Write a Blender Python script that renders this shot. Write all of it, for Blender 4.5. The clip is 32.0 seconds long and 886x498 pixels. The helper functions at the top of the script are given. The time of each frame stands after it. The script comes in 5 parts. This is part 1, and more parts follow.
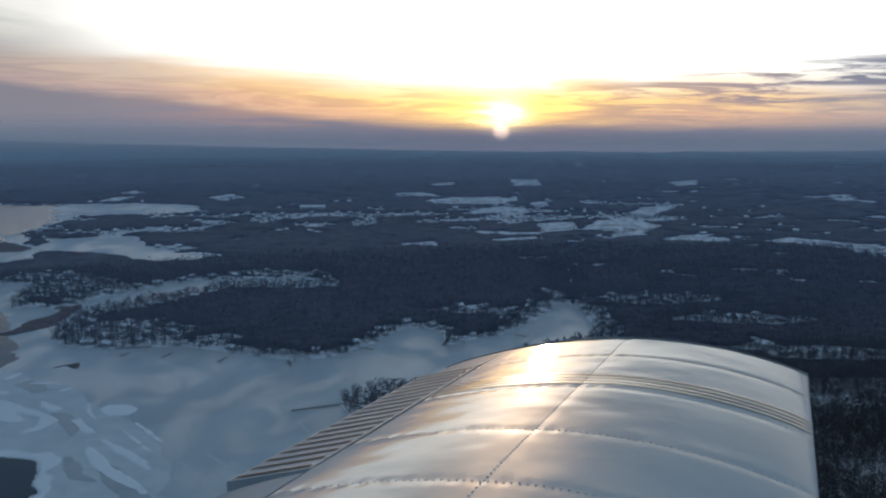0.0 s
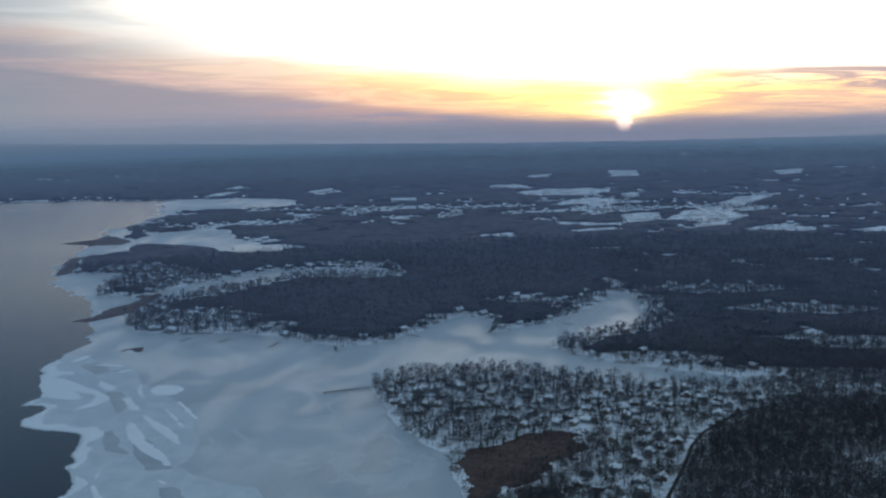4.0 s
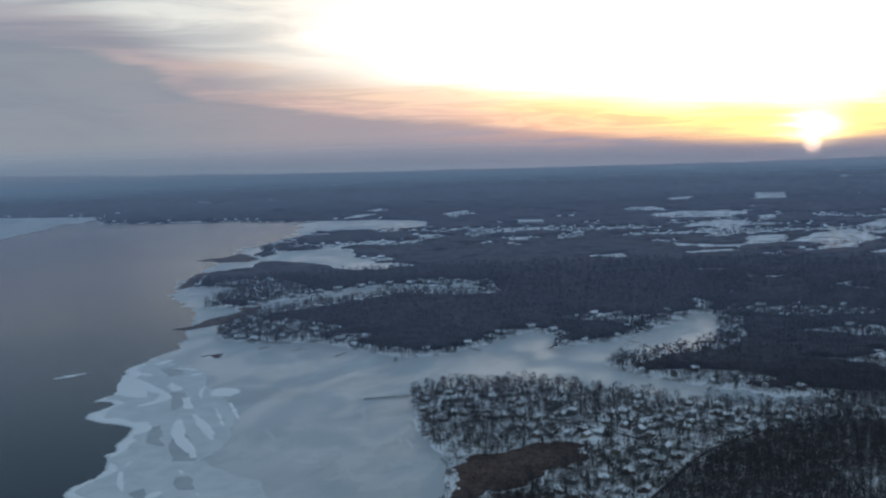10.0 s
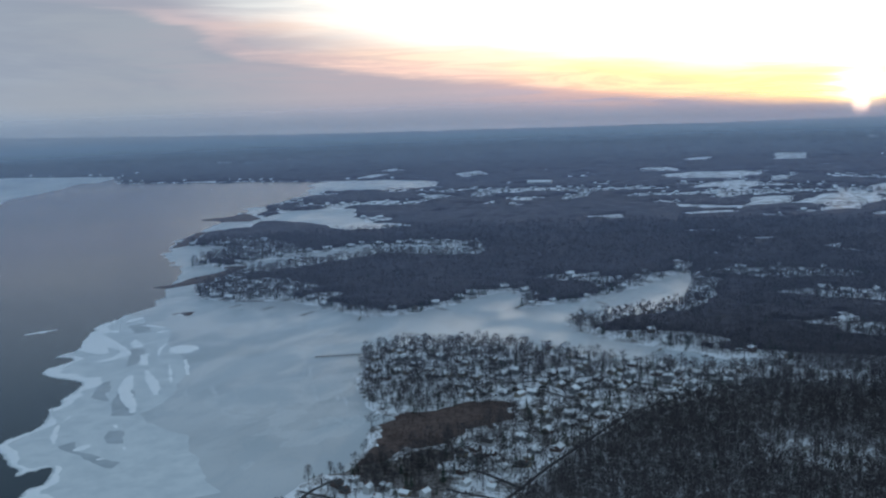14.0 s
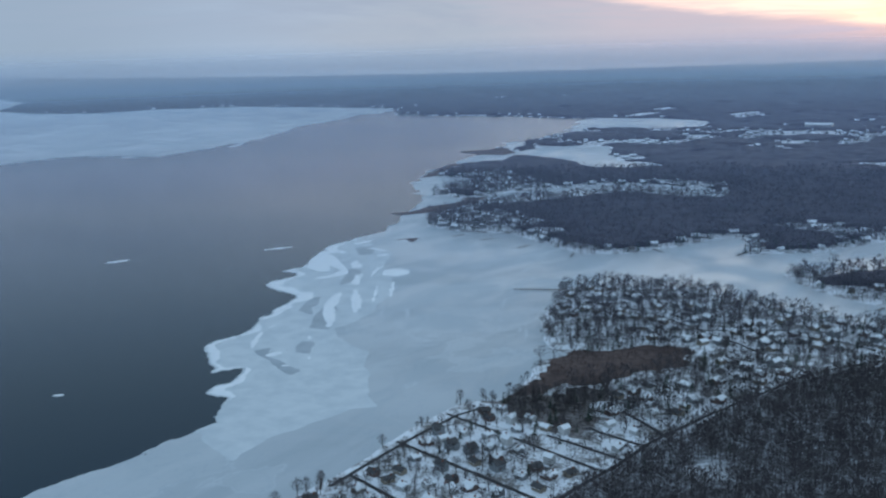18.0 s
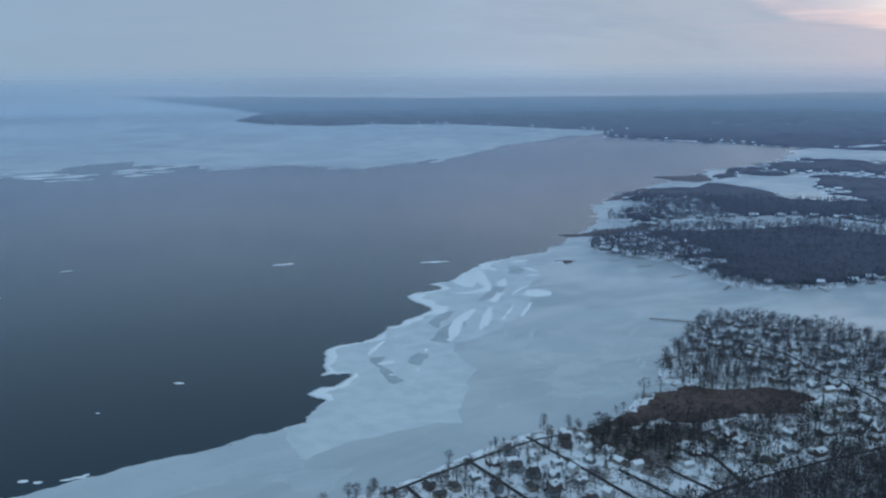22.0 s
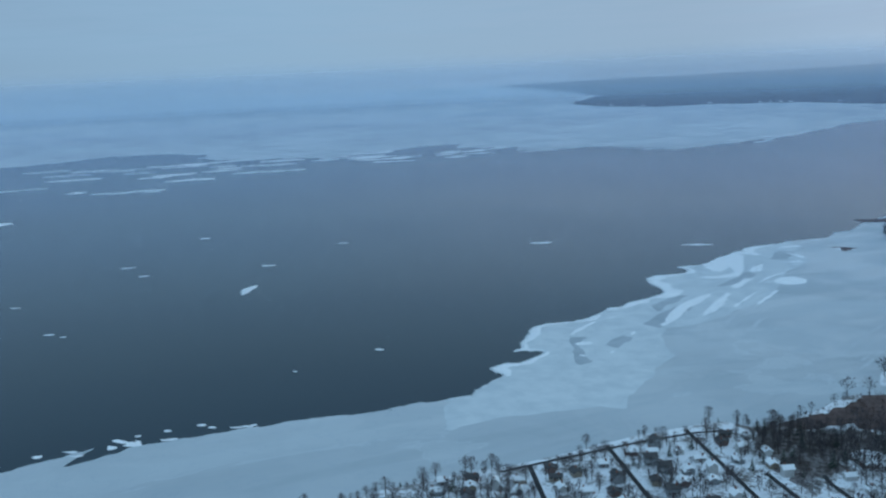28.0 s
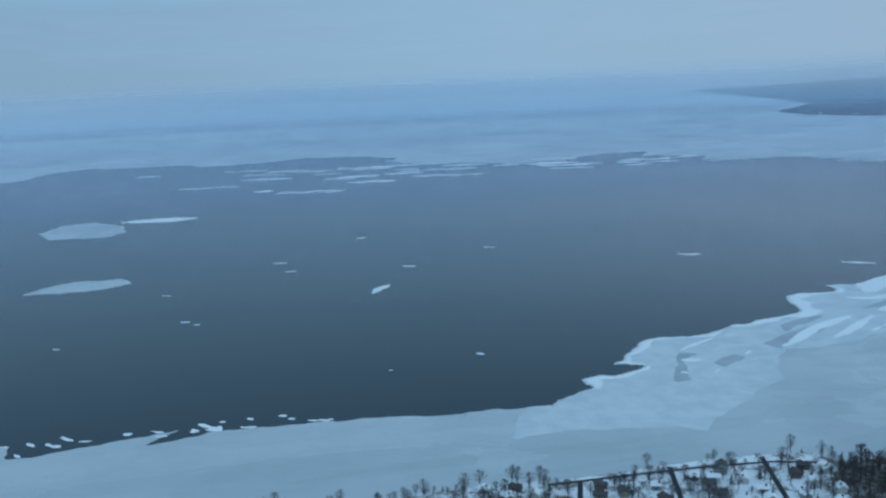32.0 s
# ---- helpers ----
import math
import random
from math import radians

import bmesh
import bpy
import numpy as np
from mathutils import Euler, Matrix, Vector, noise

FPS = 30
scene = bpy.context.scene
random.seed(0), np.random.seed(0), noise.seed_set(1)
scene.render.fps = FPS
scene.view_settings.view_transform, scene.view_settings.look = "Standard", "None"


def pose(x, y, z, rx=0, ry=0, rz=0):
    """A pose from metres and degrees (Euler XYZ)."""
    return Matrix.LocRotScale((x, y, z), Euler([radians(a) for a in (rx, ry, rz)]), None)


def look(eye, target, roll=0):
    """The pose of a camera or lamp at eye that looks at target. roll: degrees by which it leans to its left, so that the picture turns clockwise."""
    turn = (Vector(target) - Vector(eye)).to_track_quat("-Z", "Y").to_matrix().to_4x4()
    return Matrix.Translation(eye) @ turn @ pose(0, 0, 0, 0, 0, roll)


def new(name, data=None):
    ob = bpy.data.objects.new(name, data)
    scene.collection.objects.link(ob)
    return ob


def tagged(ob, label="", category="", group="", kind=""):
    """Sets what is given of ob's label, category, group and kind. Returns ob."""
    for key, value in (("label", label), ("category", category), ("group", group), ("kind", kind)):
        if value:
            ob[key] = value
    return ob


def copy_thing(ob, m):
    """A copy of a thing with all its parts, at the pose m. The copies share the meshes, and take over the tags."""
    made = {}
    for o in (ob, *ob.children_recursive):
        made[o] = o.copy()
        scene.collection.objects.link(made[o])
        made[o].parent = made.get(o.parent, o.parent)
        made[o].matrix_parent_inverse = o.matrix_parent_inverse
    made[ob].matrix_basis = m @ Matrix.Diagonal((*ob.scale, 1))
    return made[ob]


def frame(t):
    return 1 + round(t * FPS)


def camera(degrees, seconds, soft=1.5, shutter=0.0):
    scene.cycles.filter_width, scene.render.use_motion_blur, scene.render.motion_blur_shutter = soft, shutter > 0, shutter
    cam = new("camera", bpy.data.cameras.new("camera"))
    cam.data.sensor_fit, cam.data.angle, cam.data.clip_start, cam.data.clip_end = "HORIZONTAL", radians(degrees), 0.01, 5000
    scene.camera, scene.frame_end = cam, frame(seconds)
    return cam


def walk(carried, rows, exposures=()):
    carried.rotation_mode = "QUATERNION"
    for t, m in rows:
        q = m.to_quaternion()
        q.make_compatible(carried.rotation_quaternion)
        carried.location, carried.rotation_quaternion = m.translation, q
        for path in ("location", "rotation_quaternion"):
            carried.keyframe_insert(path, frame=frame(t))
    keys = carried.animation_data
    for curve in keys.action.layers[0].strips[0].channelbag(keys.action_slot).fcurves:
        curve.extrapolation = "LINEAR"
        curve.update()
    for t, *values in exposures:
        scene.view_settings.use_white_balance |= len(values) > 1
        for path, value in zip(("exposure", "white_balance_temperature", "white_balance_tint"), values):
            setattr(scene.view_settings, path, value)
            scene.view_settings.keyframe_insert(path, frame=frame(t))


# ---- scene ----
cam = camera(47.7, 32.0, soft=2.2)
PATH = [
    (0, (0.833, -0.869, 247.509), (0.792, 1.112, 247.239), -0.0),
    (0.5, (11.823, -5.665, 246.876), (11.782, -3.684, 246.608), -0.6),
    (1, (22.388, -8.491, 246.302), (22.33, -6.51, 246.028), 0.0),
    (1.5, (33.054, -11.603, 247.61), (32.943, -9.628, 247.313), -0.1),
    (2, (43.687, -15.21, 247.969), (43.562, -13.238, 247.664), -0.2),
    (2.5, (53.619, -16.144, 247.861), (53.454, -14.175, 247.549), -0.3),
    (3, (63.968, -19.037, 247.84), (63.783, -17.068, 247.541), 0.2),
    (3.5, (74.168, -20.706, 247.445), (73.932, -18.74, 247.166), -0.7),
    (5.5, (123.587, -27.959, 247.27), (123.198, -26.023, 246.957), -1.1),
    (6, (132.6, -27.313, 247.196), (132.15, -25.39, 246.88), -1.7),
    (6.5, (141.821, -26.706, 245.897), (141.315, -24.798, 245.577), -0.8),
    (7, (153.087, -26.309, 245.593), (152.535, -24.414, 245.272), -1.0),
    (7.5, (161.701, -26.834, 245.669), (161.092, -24.957, 245.343), -1.7),
    (8, (172.881, -25.314, 245.417), (172.2, -23.466, 245.07), -2.6),
    (8.5, (183.423, -23.999, 245.62), (182.733, -22.151, 245.292), -2.9),
    (9, (192.964, -24.409, 243.705), (192.302, -22.543, 243.423), -3.0),
    (9.5, (202.635, -20.504, 239.496), (201.987, -18.625, 239.273), -2.2),
    (10, (212.159, -22.501, 237.161), (211.537, -20.614, 236.939), -2.0),
    (10.5, (220.845, -20.957, 240.82), (220.199, -19.079, 240.59), -2.1),
    (11, (231.984, -19.457, 240.545), (231.295, -17.594, 240.314), -1.9),
    (11.5, (241.03, -15.183, 239.994), (240.376, -13.312, 239.727), -2.3),
    (12, (249.897, -13.28, 239.231), (249.24, -11.409, 238.97), -2.0),
    (12.5, (260.541, -8.542, 238.84), (259.873, -6.678, 238.562), -2.1),
    (13, (272.101, -7.297, 239.131), (271.441, -5.426, 238.883), -2.7),
    (13.5, (281.492, -1.729, 234.398), (280.849, 0.149, 234.155), -1.4),
    (14, (289.721, 3.562, 233.47), (289.024, 5.413, 233.173), -2.1),
    (14.5, (299.035, 6.87, 234.447), (298.255, 8.691, 234.177), -1.3),
    (16.5, (333.115, 22.316, 229.476), (332.084, 23.996, 229.137), -1.5),
    (17, (343.439, 28.667, 228.942), (342.34, 30.301, 228.594), -2.2),
    (17.5, (350.731, 36.346, 227.219), (349.583, 37.942, 226.848), -2.0),
    (18, (359.326, 43.093, 226.949), (358.135, 44.649, 226.55), -1.8),
    (18.5, (367.496, 48.996, 226.538), (366.26, 50.524, 226.163), -1.9),
    (19, (375.367, 55.759, 225.788), (374.08, 57.238, 225.394), -2.4),
    (19.5, (383.868, 63.629, 224.367), (382.522, 65.057, 223.983), -1.6),
    (20, (391.211, 70.864, 223.795), (389.822, 72.251, 223.409), -1.4),
    (20.5, (398.381, 78.073, 222.932), (396.944, 79.414, 222.56), -2.0),
    (21, (405.002, 85.531, 222.968), (403.534, 86.838, 222.595), -1.4),
    (21.5, (412.063, 92.939, 223.239), (410.57, 94.22, 222.881), -1.3),
    (22, (419.368, 101.395, 223.118), (417.848, 102.647, 222.769), -0.6),
    (22.5, (425.384, 108.186, 223.064), (423.821, 109.377, 222.695), -0.8),
    (23, (432.451, 115.825, 223.438), (430.839, 116.961, 223.106), -0.7),
    (23.5, (438.652, 124.592, 221.913), (437.002, 125.683, 221.615), -0.2),
    (24, (445.247, 133.269, 220.726), (443.582, 134.33, 220.406), 0.8),
    (24.5, (448.992, 140.872, 220.806), (447.31, 141.907, 220.485), 0.2),
    (26.5, (462.511, 188.389, 212.508), (460.716, 189.214, 212.196), -1.9),
    (27, (465.443, 196.778, 211.463), (463.623, 197.528, 211.107), -2.5),
    (27.5, (469.809, 203.627, 212.404), (467.972, 204.327, 212.034), -2.6),
    (28, (471.838, 214.039, 212.001), (469.972, 214.664, 211.641), -2.7),
    (28.5, (474.606, 223.485, 210.726), (472.726, 224.062, 210.366), -2.5),
    (29, (475.883, 233.858, 208.799), (473.986, 234.365, 208.419), -3.0),
    (29.5, (477.574, 243.347, 209.057), (475.664, 243.783, 208.656), -3.2),
    (30, (479.35, 251.806, 207.977), (477.426, 252.178, 207.577), -3.0),
    (30.5, (481.323, 262.727, 207.606), (479.387, 263.037, 207.21), -3.3),
    (31, (483.811, 274.623, 206.579), (481.86, 274.863, 206.209), -4.0),
    (31.5, (484.212, 283.344, 206.318), (482.258, 283.568, 205.954), -3.7),
    (32, (483.57, 293.979, 205.274), (481.609, 294.197, 204.946), -2.6),
]
EXPOSURES = [(0, -0.6, 6300, 9), (3.5, -0.17, 6500, 10), (6, 0.1, 6750, 12), (8.5, 0.2, 6950, 13), (10, -0.05, 7050, 13), (12, 0.15, 7050, 13), (14, 0.3, 6950, 13), (16.5, 0.53, 6800, 12), (19, 0.65, 6670, 12), (21.5, 0.57, 6570, 10), (24, 0.5, 6420, 8), (28, 0.63, 6210, 5), (32, 0.67, 6110, 3)]
walk(cam, [(t, look(eye, target, roll)) for t, eye, target, roll in PATH], EXPOSURES)

# ---- light ----
SUN_YAW, SUN_EL = -2.1, 1.2
s_az = radians(SUN_YAW)
SUN = Vector((-math.sin(s_az), math.cos(s_az), math.sin(radians(-1.1)))).normalized()

lamp = bpy.data.lights.new("sun", "SUN")
lamp.energy, lamp.angle, lamp.color = 1.3, radians(1.0), (1.0, 0.62, 0.34)
sun = new("sun", lamp)
sun.matrix_world = look((0, 0, 900), (0 + math.sin(s_az) * 1000, -math.cos(s_az) * 1000, 900 - 1000 * math.tan(radians(SUN_EL))))


class Nodes:
    """Short hand for a node tree."""

    def __init__(self, tree):
        self.t = tree
        tree.nodes.clear()

    def put(self, v, sock):
        if isinstance(v, bpy.types.NodeSocket):
            self.t.links.new(v, sock)
        elif v is not None:
            sock.default_value = v

    def math(self, op, a, b=None, c=None, clamp=False):
        n = self.t.nodes.new("ShaderNodeMath")
        n.operation, n.use_clamp = op, clamp
        for i, v in enumerate((a, b, c)):
            self.put(v, n.inputs[i])
        return n.outputs[0]

    def vmath(self, op, a, b=None):
        n = self.t.nodes.new("ShaderNodeVectorMath")
        n.operation = op
        self.put(a, n.inputs[0])
        self.put(b, n.inputs[1])
        return n.outputs["Value"] if op in ("DOT_PRODUCT", "LENGTH") else n.outputs["Vector"]

    def step(self, v, lo, hi):
        n = self.t.nodes.new("ShaderNodeMapRange")
        n.interpolation_type = "SMOOTHSTEP"
        self.put(v, n.inputs["Value"])
        n.inputs["From Min"].default_value, n.inputs["From Max"].default_value = lo, hi
        return n.outputs["Result"]

    def ramp(self, v, stops, mode="EASE"):
        n = self.t.nodes.new("ShaderNodeValToRGB")
        n.color_ramp.interpolation = mode
        els = n.color_ramp.elements
        while len(els) < len(stops):
            els.new(0.5)
        for e, (p, c) in zip(els, stops):
            e.position, e.color = p, (*c, 1) if len(c) == 3 else c
        self.put(v, n.inputs[0])
        return n.outputs[0]

    def mix(self, f, a, b, mode="MIX"):
        n = self.t.nodes.new("ShaderNodeMix")
        n.data_type, n.blend_type, n.clamp_factor = "RGBA", mode, True
        self.put(f, n.inputs[0])
        self.put((*a, 1) if isinstance(a, tuple) and len(a) == 3 else a, n.inputs[6])
        self.put((*b, 1) if isinstance(b, tuple) and len(b) == 3 else b, n.inputs[7])
        return n.outputs[2]

    def noise(self, vec, scale, detail=4, rough=0.55, dist=0.0):
        n = self.t.nodes.new("ShaderNodeTexNoise")
        self.put(vec, n.inputs["Vector"])
        n.inputs["Scale"].default_value, n.inputs["Detail"].default_value = scale, detail
        n.inputs["Roughness"].default_value, n.inputs["Distortion"].default_value = rough, dist
        return n.outputs["Fac"]

    def mapping(self, vec, scale=(1, 1, 1), rot=(0, 0, 0)):
        n = self.t.nodes.new("ShaderNodeMapping")
        self.put(vec, n.inputs["Vector"])
        n.inputs["Scale"].default_value, n.inputs["Rotation"].default_value = scale, rot
        return n.outputs[0]

    def coord(self, which="Object"):
        return self.t.nodes.new("ShaderNodeTexCoord").outputs[which]

    def place(self):
        return self.t.nodes.new("ShaderNodeNewGeometry").outputs["Position"]

    def bump(self, h, strength, distance):
        n = self.t.nodes.new("ShaderNodeBump")
        self.put(h, n.inputs["Height"])
        n.inputs["Strength"].default_value, n.inputs["Distance"].default_value = strength, distance
        return n.outputs[0]


# winter dusk sky: a thin cloud bank over the horizon, glowing round the low sun, blue away from it
world = bpy.data.worlds.new("dusk_sky")
scene.world = world
world.use_nodes = True
W = Nodes(world.node_tree)
way = W.vmath("NORMALIZE", W.coord("Generated"))
sep = world.node_tree.nodes.new("ShaderNodeSeparateXYZ")
W.put(way, sep.inputs[0])
flat = world.node_tree.nodes.new("ShaderNodeCombineXYZ")
W.put(sep.outputs["X"], flat.inputs[0])
W.put(sep.outputs["Y"], flat.inputs[1])
side = W.vmath("DOT_PRODUCT", W.vmath("NORMALIZE", flat.outputs[0]), (SUN.x, SUN.y, 0.0))
az = W.math("DIVIDE", W.math("ARCCOSINE", W.math("MINIMUM", W.math("MAXIMUM", side, -0.9999), 0.9999)), math.pi)
near_sun = W.math("ARCCOSINE", W.math("MINIMUM", W.vmath("DOT_PRODUCT", way, tuple(SUN)), 0.99999))
# bearing in degrees from north to the west, and degrees above the skyline, fitted by bearing to the camera's view
bearing = W.math("MULTIPLY", W.math("ARCTAN2", W.math("MULTIPLY", sep.outputs["X"], -1.0), sep.outputs["Y"]), 180 / math.pi)
compass = W.math("DIVIDE", W.math("ADD", bearing, 30.0), 150.0, clamp=True)


def by_bearing(stops, scale=10.0):
    """A height in degrees that changes with the bearing."""
    line = W.ramp(compass, [((p + 30) / 150, (v / scale,) * 3) for p, v in stops], "LINEAR")
    return W.math("MULTIPLY", line, scale)


skyline = by_bearing([(-25, 1.98), (0, 1.85), (20, 1.47), (40, 1.15), (60, 1.0), (80, 0.75), (105, 0.4)], 2.0)
above = W.math("ADD", W.math("MULTIPLY", W.math("ARCSINE", sep.outputs["Z"]), 180 / math.pi), skyline)
plane = world.node_tree.nodes.new("ShaderNodeCombineXYZ")
W.put(W.math("MULTIPLY", bearing, 0.075), plane.inputs[0])
W.put(W.math("MULTIPLY", above, 0.62), plane.inputs[1])
chart = plane.outputs[0]
streaks = W.noise(W.mapping(chart, (1.0, 1.0, 1.0), (0.0, 0.0, 0.10)), 1.0, 7, 0.58, 0.7)
wisps = W.noise(W.mapping(chart, (1.3, 2.1, 1.0), (0.0, 0.0, 0.16)), 1.5, 9, 0.64, 1.1)
lumps = W.noise(W.mapping(chart, (1.1, 0.9, 1.0), (0.0, 0.0, -0.3)), 0.8, 7, 0.6, 0.5)
az_w = W.math("ADD", az, W.math("MULTIPLY", W.math("SUBTRACT", streaks, 0.5), 0.05))
bank = by_bearing([(-25, 1.4), (-8, 1.15), (4, 1.1), (14, 1.9), (24, 2.9), (31, 3.8), (37, 6.2), (44, 7.6), (60, 6.0), (105, 5.0)])
sway = W.math("MULTIPLY", W.math("SUBTRACT", streaks, 0.5), W.math("ADD", 0.9, W.math("MULTIPLY", W.math("MINIMUM", above, 10.0), 0.42)))
over = W.math("SUBTRACT", W.math("ADD", above, sway), bank)
low = W.ramp(az_w, [(0.0, (0.46, 0.31, 0.37)), (0.06, (0.38, 0.31, 0.36)), (0.14, (0.30, 0.285, 0.335)), (0.22, (0.225, 0.265, 0.33)), (0.30, (0.215, 0.28, 0.38)), (0.5, (0.185, 0.275, 0.40)), (1.0, (0.15, 0.24, 0.34))])
mid = W.ramp(az_w, [(0.0, (2.0, 1.30, 0.36)), (0.06, (1.45, 0.92, 0.42)), (0.12, (0.80, 0.60, 0.47)), (0.20, (0.36, 0.34, 0.39)), (0.32, (0.27, 0.345, 0.48)), (0.5, (0.185, 0.30, 0.435)), (1.0, (0.14, 0.235, 0.35))])
top = W.ramp(az_w, [(0.0, (1.0, 0.98, 0.90)), (0.08, (1.0, 0.97, 0.88)), (0.14, (0.82, 0.79, 0.73)), (0.19, (0.66, 0.70, 0.71)), (0.25, (0.42, 0.48, 0.53)), (0.34, (0.33, 0.41, 0.53)), (0.5, (0.19, 0.31, 0.455)), (1.0, (0.14, 0.25, 0.40))])
gain = W.ramp(az, [(0.0, (1.1, 1.1, 1.1)), (0.1, (1.28, 1.28, 1.28)), (0.25, (1.22, 1.23, 1.20)), (0.34, (0.97, 1.0, 0.97)), (0.44, (1.0, 1.01, 0.96)), (0.6, (0.88, 0.88, 0.84)), (1.0, (0.9, 0.9, 0.86))])
boost = W.ramp(az_w, [(0.0, (1, 1, 1)), (0.08, (0.6, 0.6, 0.6)), (0.18, (0, 0, 0))])
sky = W.mix(W.step(over, -0.35, 0.55), low, mid)
sky = W.mix(1.0, W.mix(W.step(over, 0.9, 3.4), sky, top), gain, "MULTIPLY")
blush = W.math("SUBTRACT", 1.0, W.step(W.math("ABSOLUTE", W.math("SUBTRACT", over, 0.45)), 0.1, 0.75))
blush = W.math("MULTIPLY", blush, W.ramp(az, [(0.0, (0.45, 0.45, 0.45)), (0.03, (0.7, 0.7, 0.7)), (0.13, (0.65, 0.65, 0.65)), (0.26, (0, 0, 0))]))
sky = W.mix(blush, sky, W.ramp(az, [(0.0, (1.6, 0.85, 0.40)), (0.05, (1.35, 0.74, 0.50)), (0.12, (0.86, 0.60, 0.54)), (0.25, (0.42, 0.38, 0.44))]))
glow_up = W.math("MULTIPLY", W.math("MULTIPLY", boost, W.math("MULTIPLY", W.step(over, 1.2, 4.0), W.math("SUBTRACT", 1.0, W.step(above, 7.0, 13.0)))), 2.2)
sky = W.mix(1.0, sky, W.mix(1.0, top, glow_up, "MULTIPLY"), "ADD")
# torn grey cloud that climbs away from the sun to the north
drift = W.math("SUBTRACT", above, by_bearing([(-30, 4.9), (-24, 4.0), (-14, 2.9), (-4, 1.9), (10, 1.7), (20, 2.6), (30, 3.6), (105, 3.5)]))
belt = W.math("SUBTRACT", 1.0, W.step(W.math("ABSOLUTE", W.math("ADD", drift, W.math("MULTIPLY", W.math("SUBTRACT", streaks, 0.5), 2.0))), 0.5, 2.1))
thick = by_bearing([(-30, 1.0), (-18, 0.95), (-8, 0.85), (-3, 0.55), (8, 0.6), (16, 0.4), (30, 0.3), (60, 0.12), (105, 0.1)], 1.0)
cloud = W.math("MULTIPLY", W.math("MULTIPLY", W.step(wisps, 0.40, 0.57), belt), thick)
sky = W.mix(cloud, sky, W.ramp(compass, [(0.0, (0.30, 0.34, 0.47)), (0.06, (0.34, 0.35, 0.46)), (0.12, (0.58, 0.42, 0.45)), (0.18, (0.80, 0.42, 0.32)), (0.26, (0.85, 0.50, 0.36)), (0.36, (0.42, 0.36, 0.41)), (0.5, (0.26, 0.31, 0.40)), (1.0, (0.2, 0.3, 0.45))]))
# the thicker blue grey cloud to the west, with paler gaps
veil = W.math("MULTIPLY", W.step(lumps, 0.40, 0.62), W.math("MULTIPLY", by_bearing([(18, 0.0), (28, 0.35), (36, 0.75), (50, 0.5), (80, 0.25), (105, 0.2)], 1.0), W.step(above, 0.8, 3.0)))
sky = W.mix(veil, sky, W.ramp(compass, [(0.3, (0.27, 0.30, 0.38)), (0.5, (0.225, 0.28, 0.37)), (0.75, (0.19, 0.29, 0.40)), (1.0, (0.16, 0.27, 0.39))]))
halo = W.math("POWER", 2.718, W.math("MULTIPLY", near_sun, -19.0))
u = W.math("DIVIDE", W.math("ADD", W.math("ADD", bearing, -SUN_YAW), W.math("MULTIPLY", W.math("SUBTRACT", wisps, 0.5), 3.2)), 1.15)
v = W.math("DIVIDE", W.math("ADD", W.math("SUBTRACT", above, 1.75), W.math("MULTIPLY", W.math("SUBTRACT", streaks, 0.5), 1.6)), 0.75)
core = W.math("POWER", 2.718, W.math("MULTIPLY", W.math("ADD", W.math("MULTIPLY", u, u), W.math("MULTIPLY", v, v)), -1.0))
disc = W.math("SUBTRACT", 1.0, W.step(near_sun, 0.0035, 0.0105))
sky = W.mix(1.0, sky, W.mix(1.0, (1.0, 0.62, 0.10), W.math("MULTIPLY", W.math("MULTIPLY", halo, W.step(over, -0.6, 0.3)), 2.2), "MULTIPLY"), "ADD")
sky = W.mix(1.0, sky, W.mix(1.0, (1.0, 0.78, 0.42), W.math("MULTIPLY", core, 4.5), "MULTIPLY"), "ADD")
sky = W.mix(1.0, sky, W.mix(1.0, (1.0, 0.66, 0.50), W.math("MULTIPLY", disc, 2.6), "MULTIPLY"), "ADD")
air = world.node_tree.nodes.new("ShaderNodeTexSky")
air.sky_type, air.sun_disc = "NISHITA", False
air.sun_elevation, air.sun_rotation = radians(SUN_EL), -s_az
air.altitude, air.dust_density = 250, 2.0
up = W.step(above, 7.5, 16.0)
sky = W.mix(W.math("MULTIPLY", up, 0.92), sky, W.mix(1.0, W.mix(1.0, air.outputs[0], (0.02, 0.03, 0.05), "MULTIPLY"), (0.22, 0.34, 0.46), "ADD"))
back = world.node_tree.nodes.new("ShaderNodeBackground")
W.put(sky, back.inputs[0])
back.inputs[1].default_value = 1.0
W.put(back.outputs[0], world.node_tree.nodes.new("ShaderNodeOutputWorld").inputs[0])

# ---- materials ----


def material(name, rough=0.8, metal=0.0):
    m = bpy.data.materials.new(name)
    m.use_nodes = True
    n = Nodes(m.node_tree)
    b = m.node_tree.nodes.new("ShaderNodeBsdfPrincipled")
    out = m.node_tree.nodes.new("ShaderNodeOutputMaterial")
    n.put(b.outputs[0], out.inputs[0])
    b.inputs["Roughness"].default_value, b.inputs["Metallic"].default_value = rough, metal
    return m, n, b


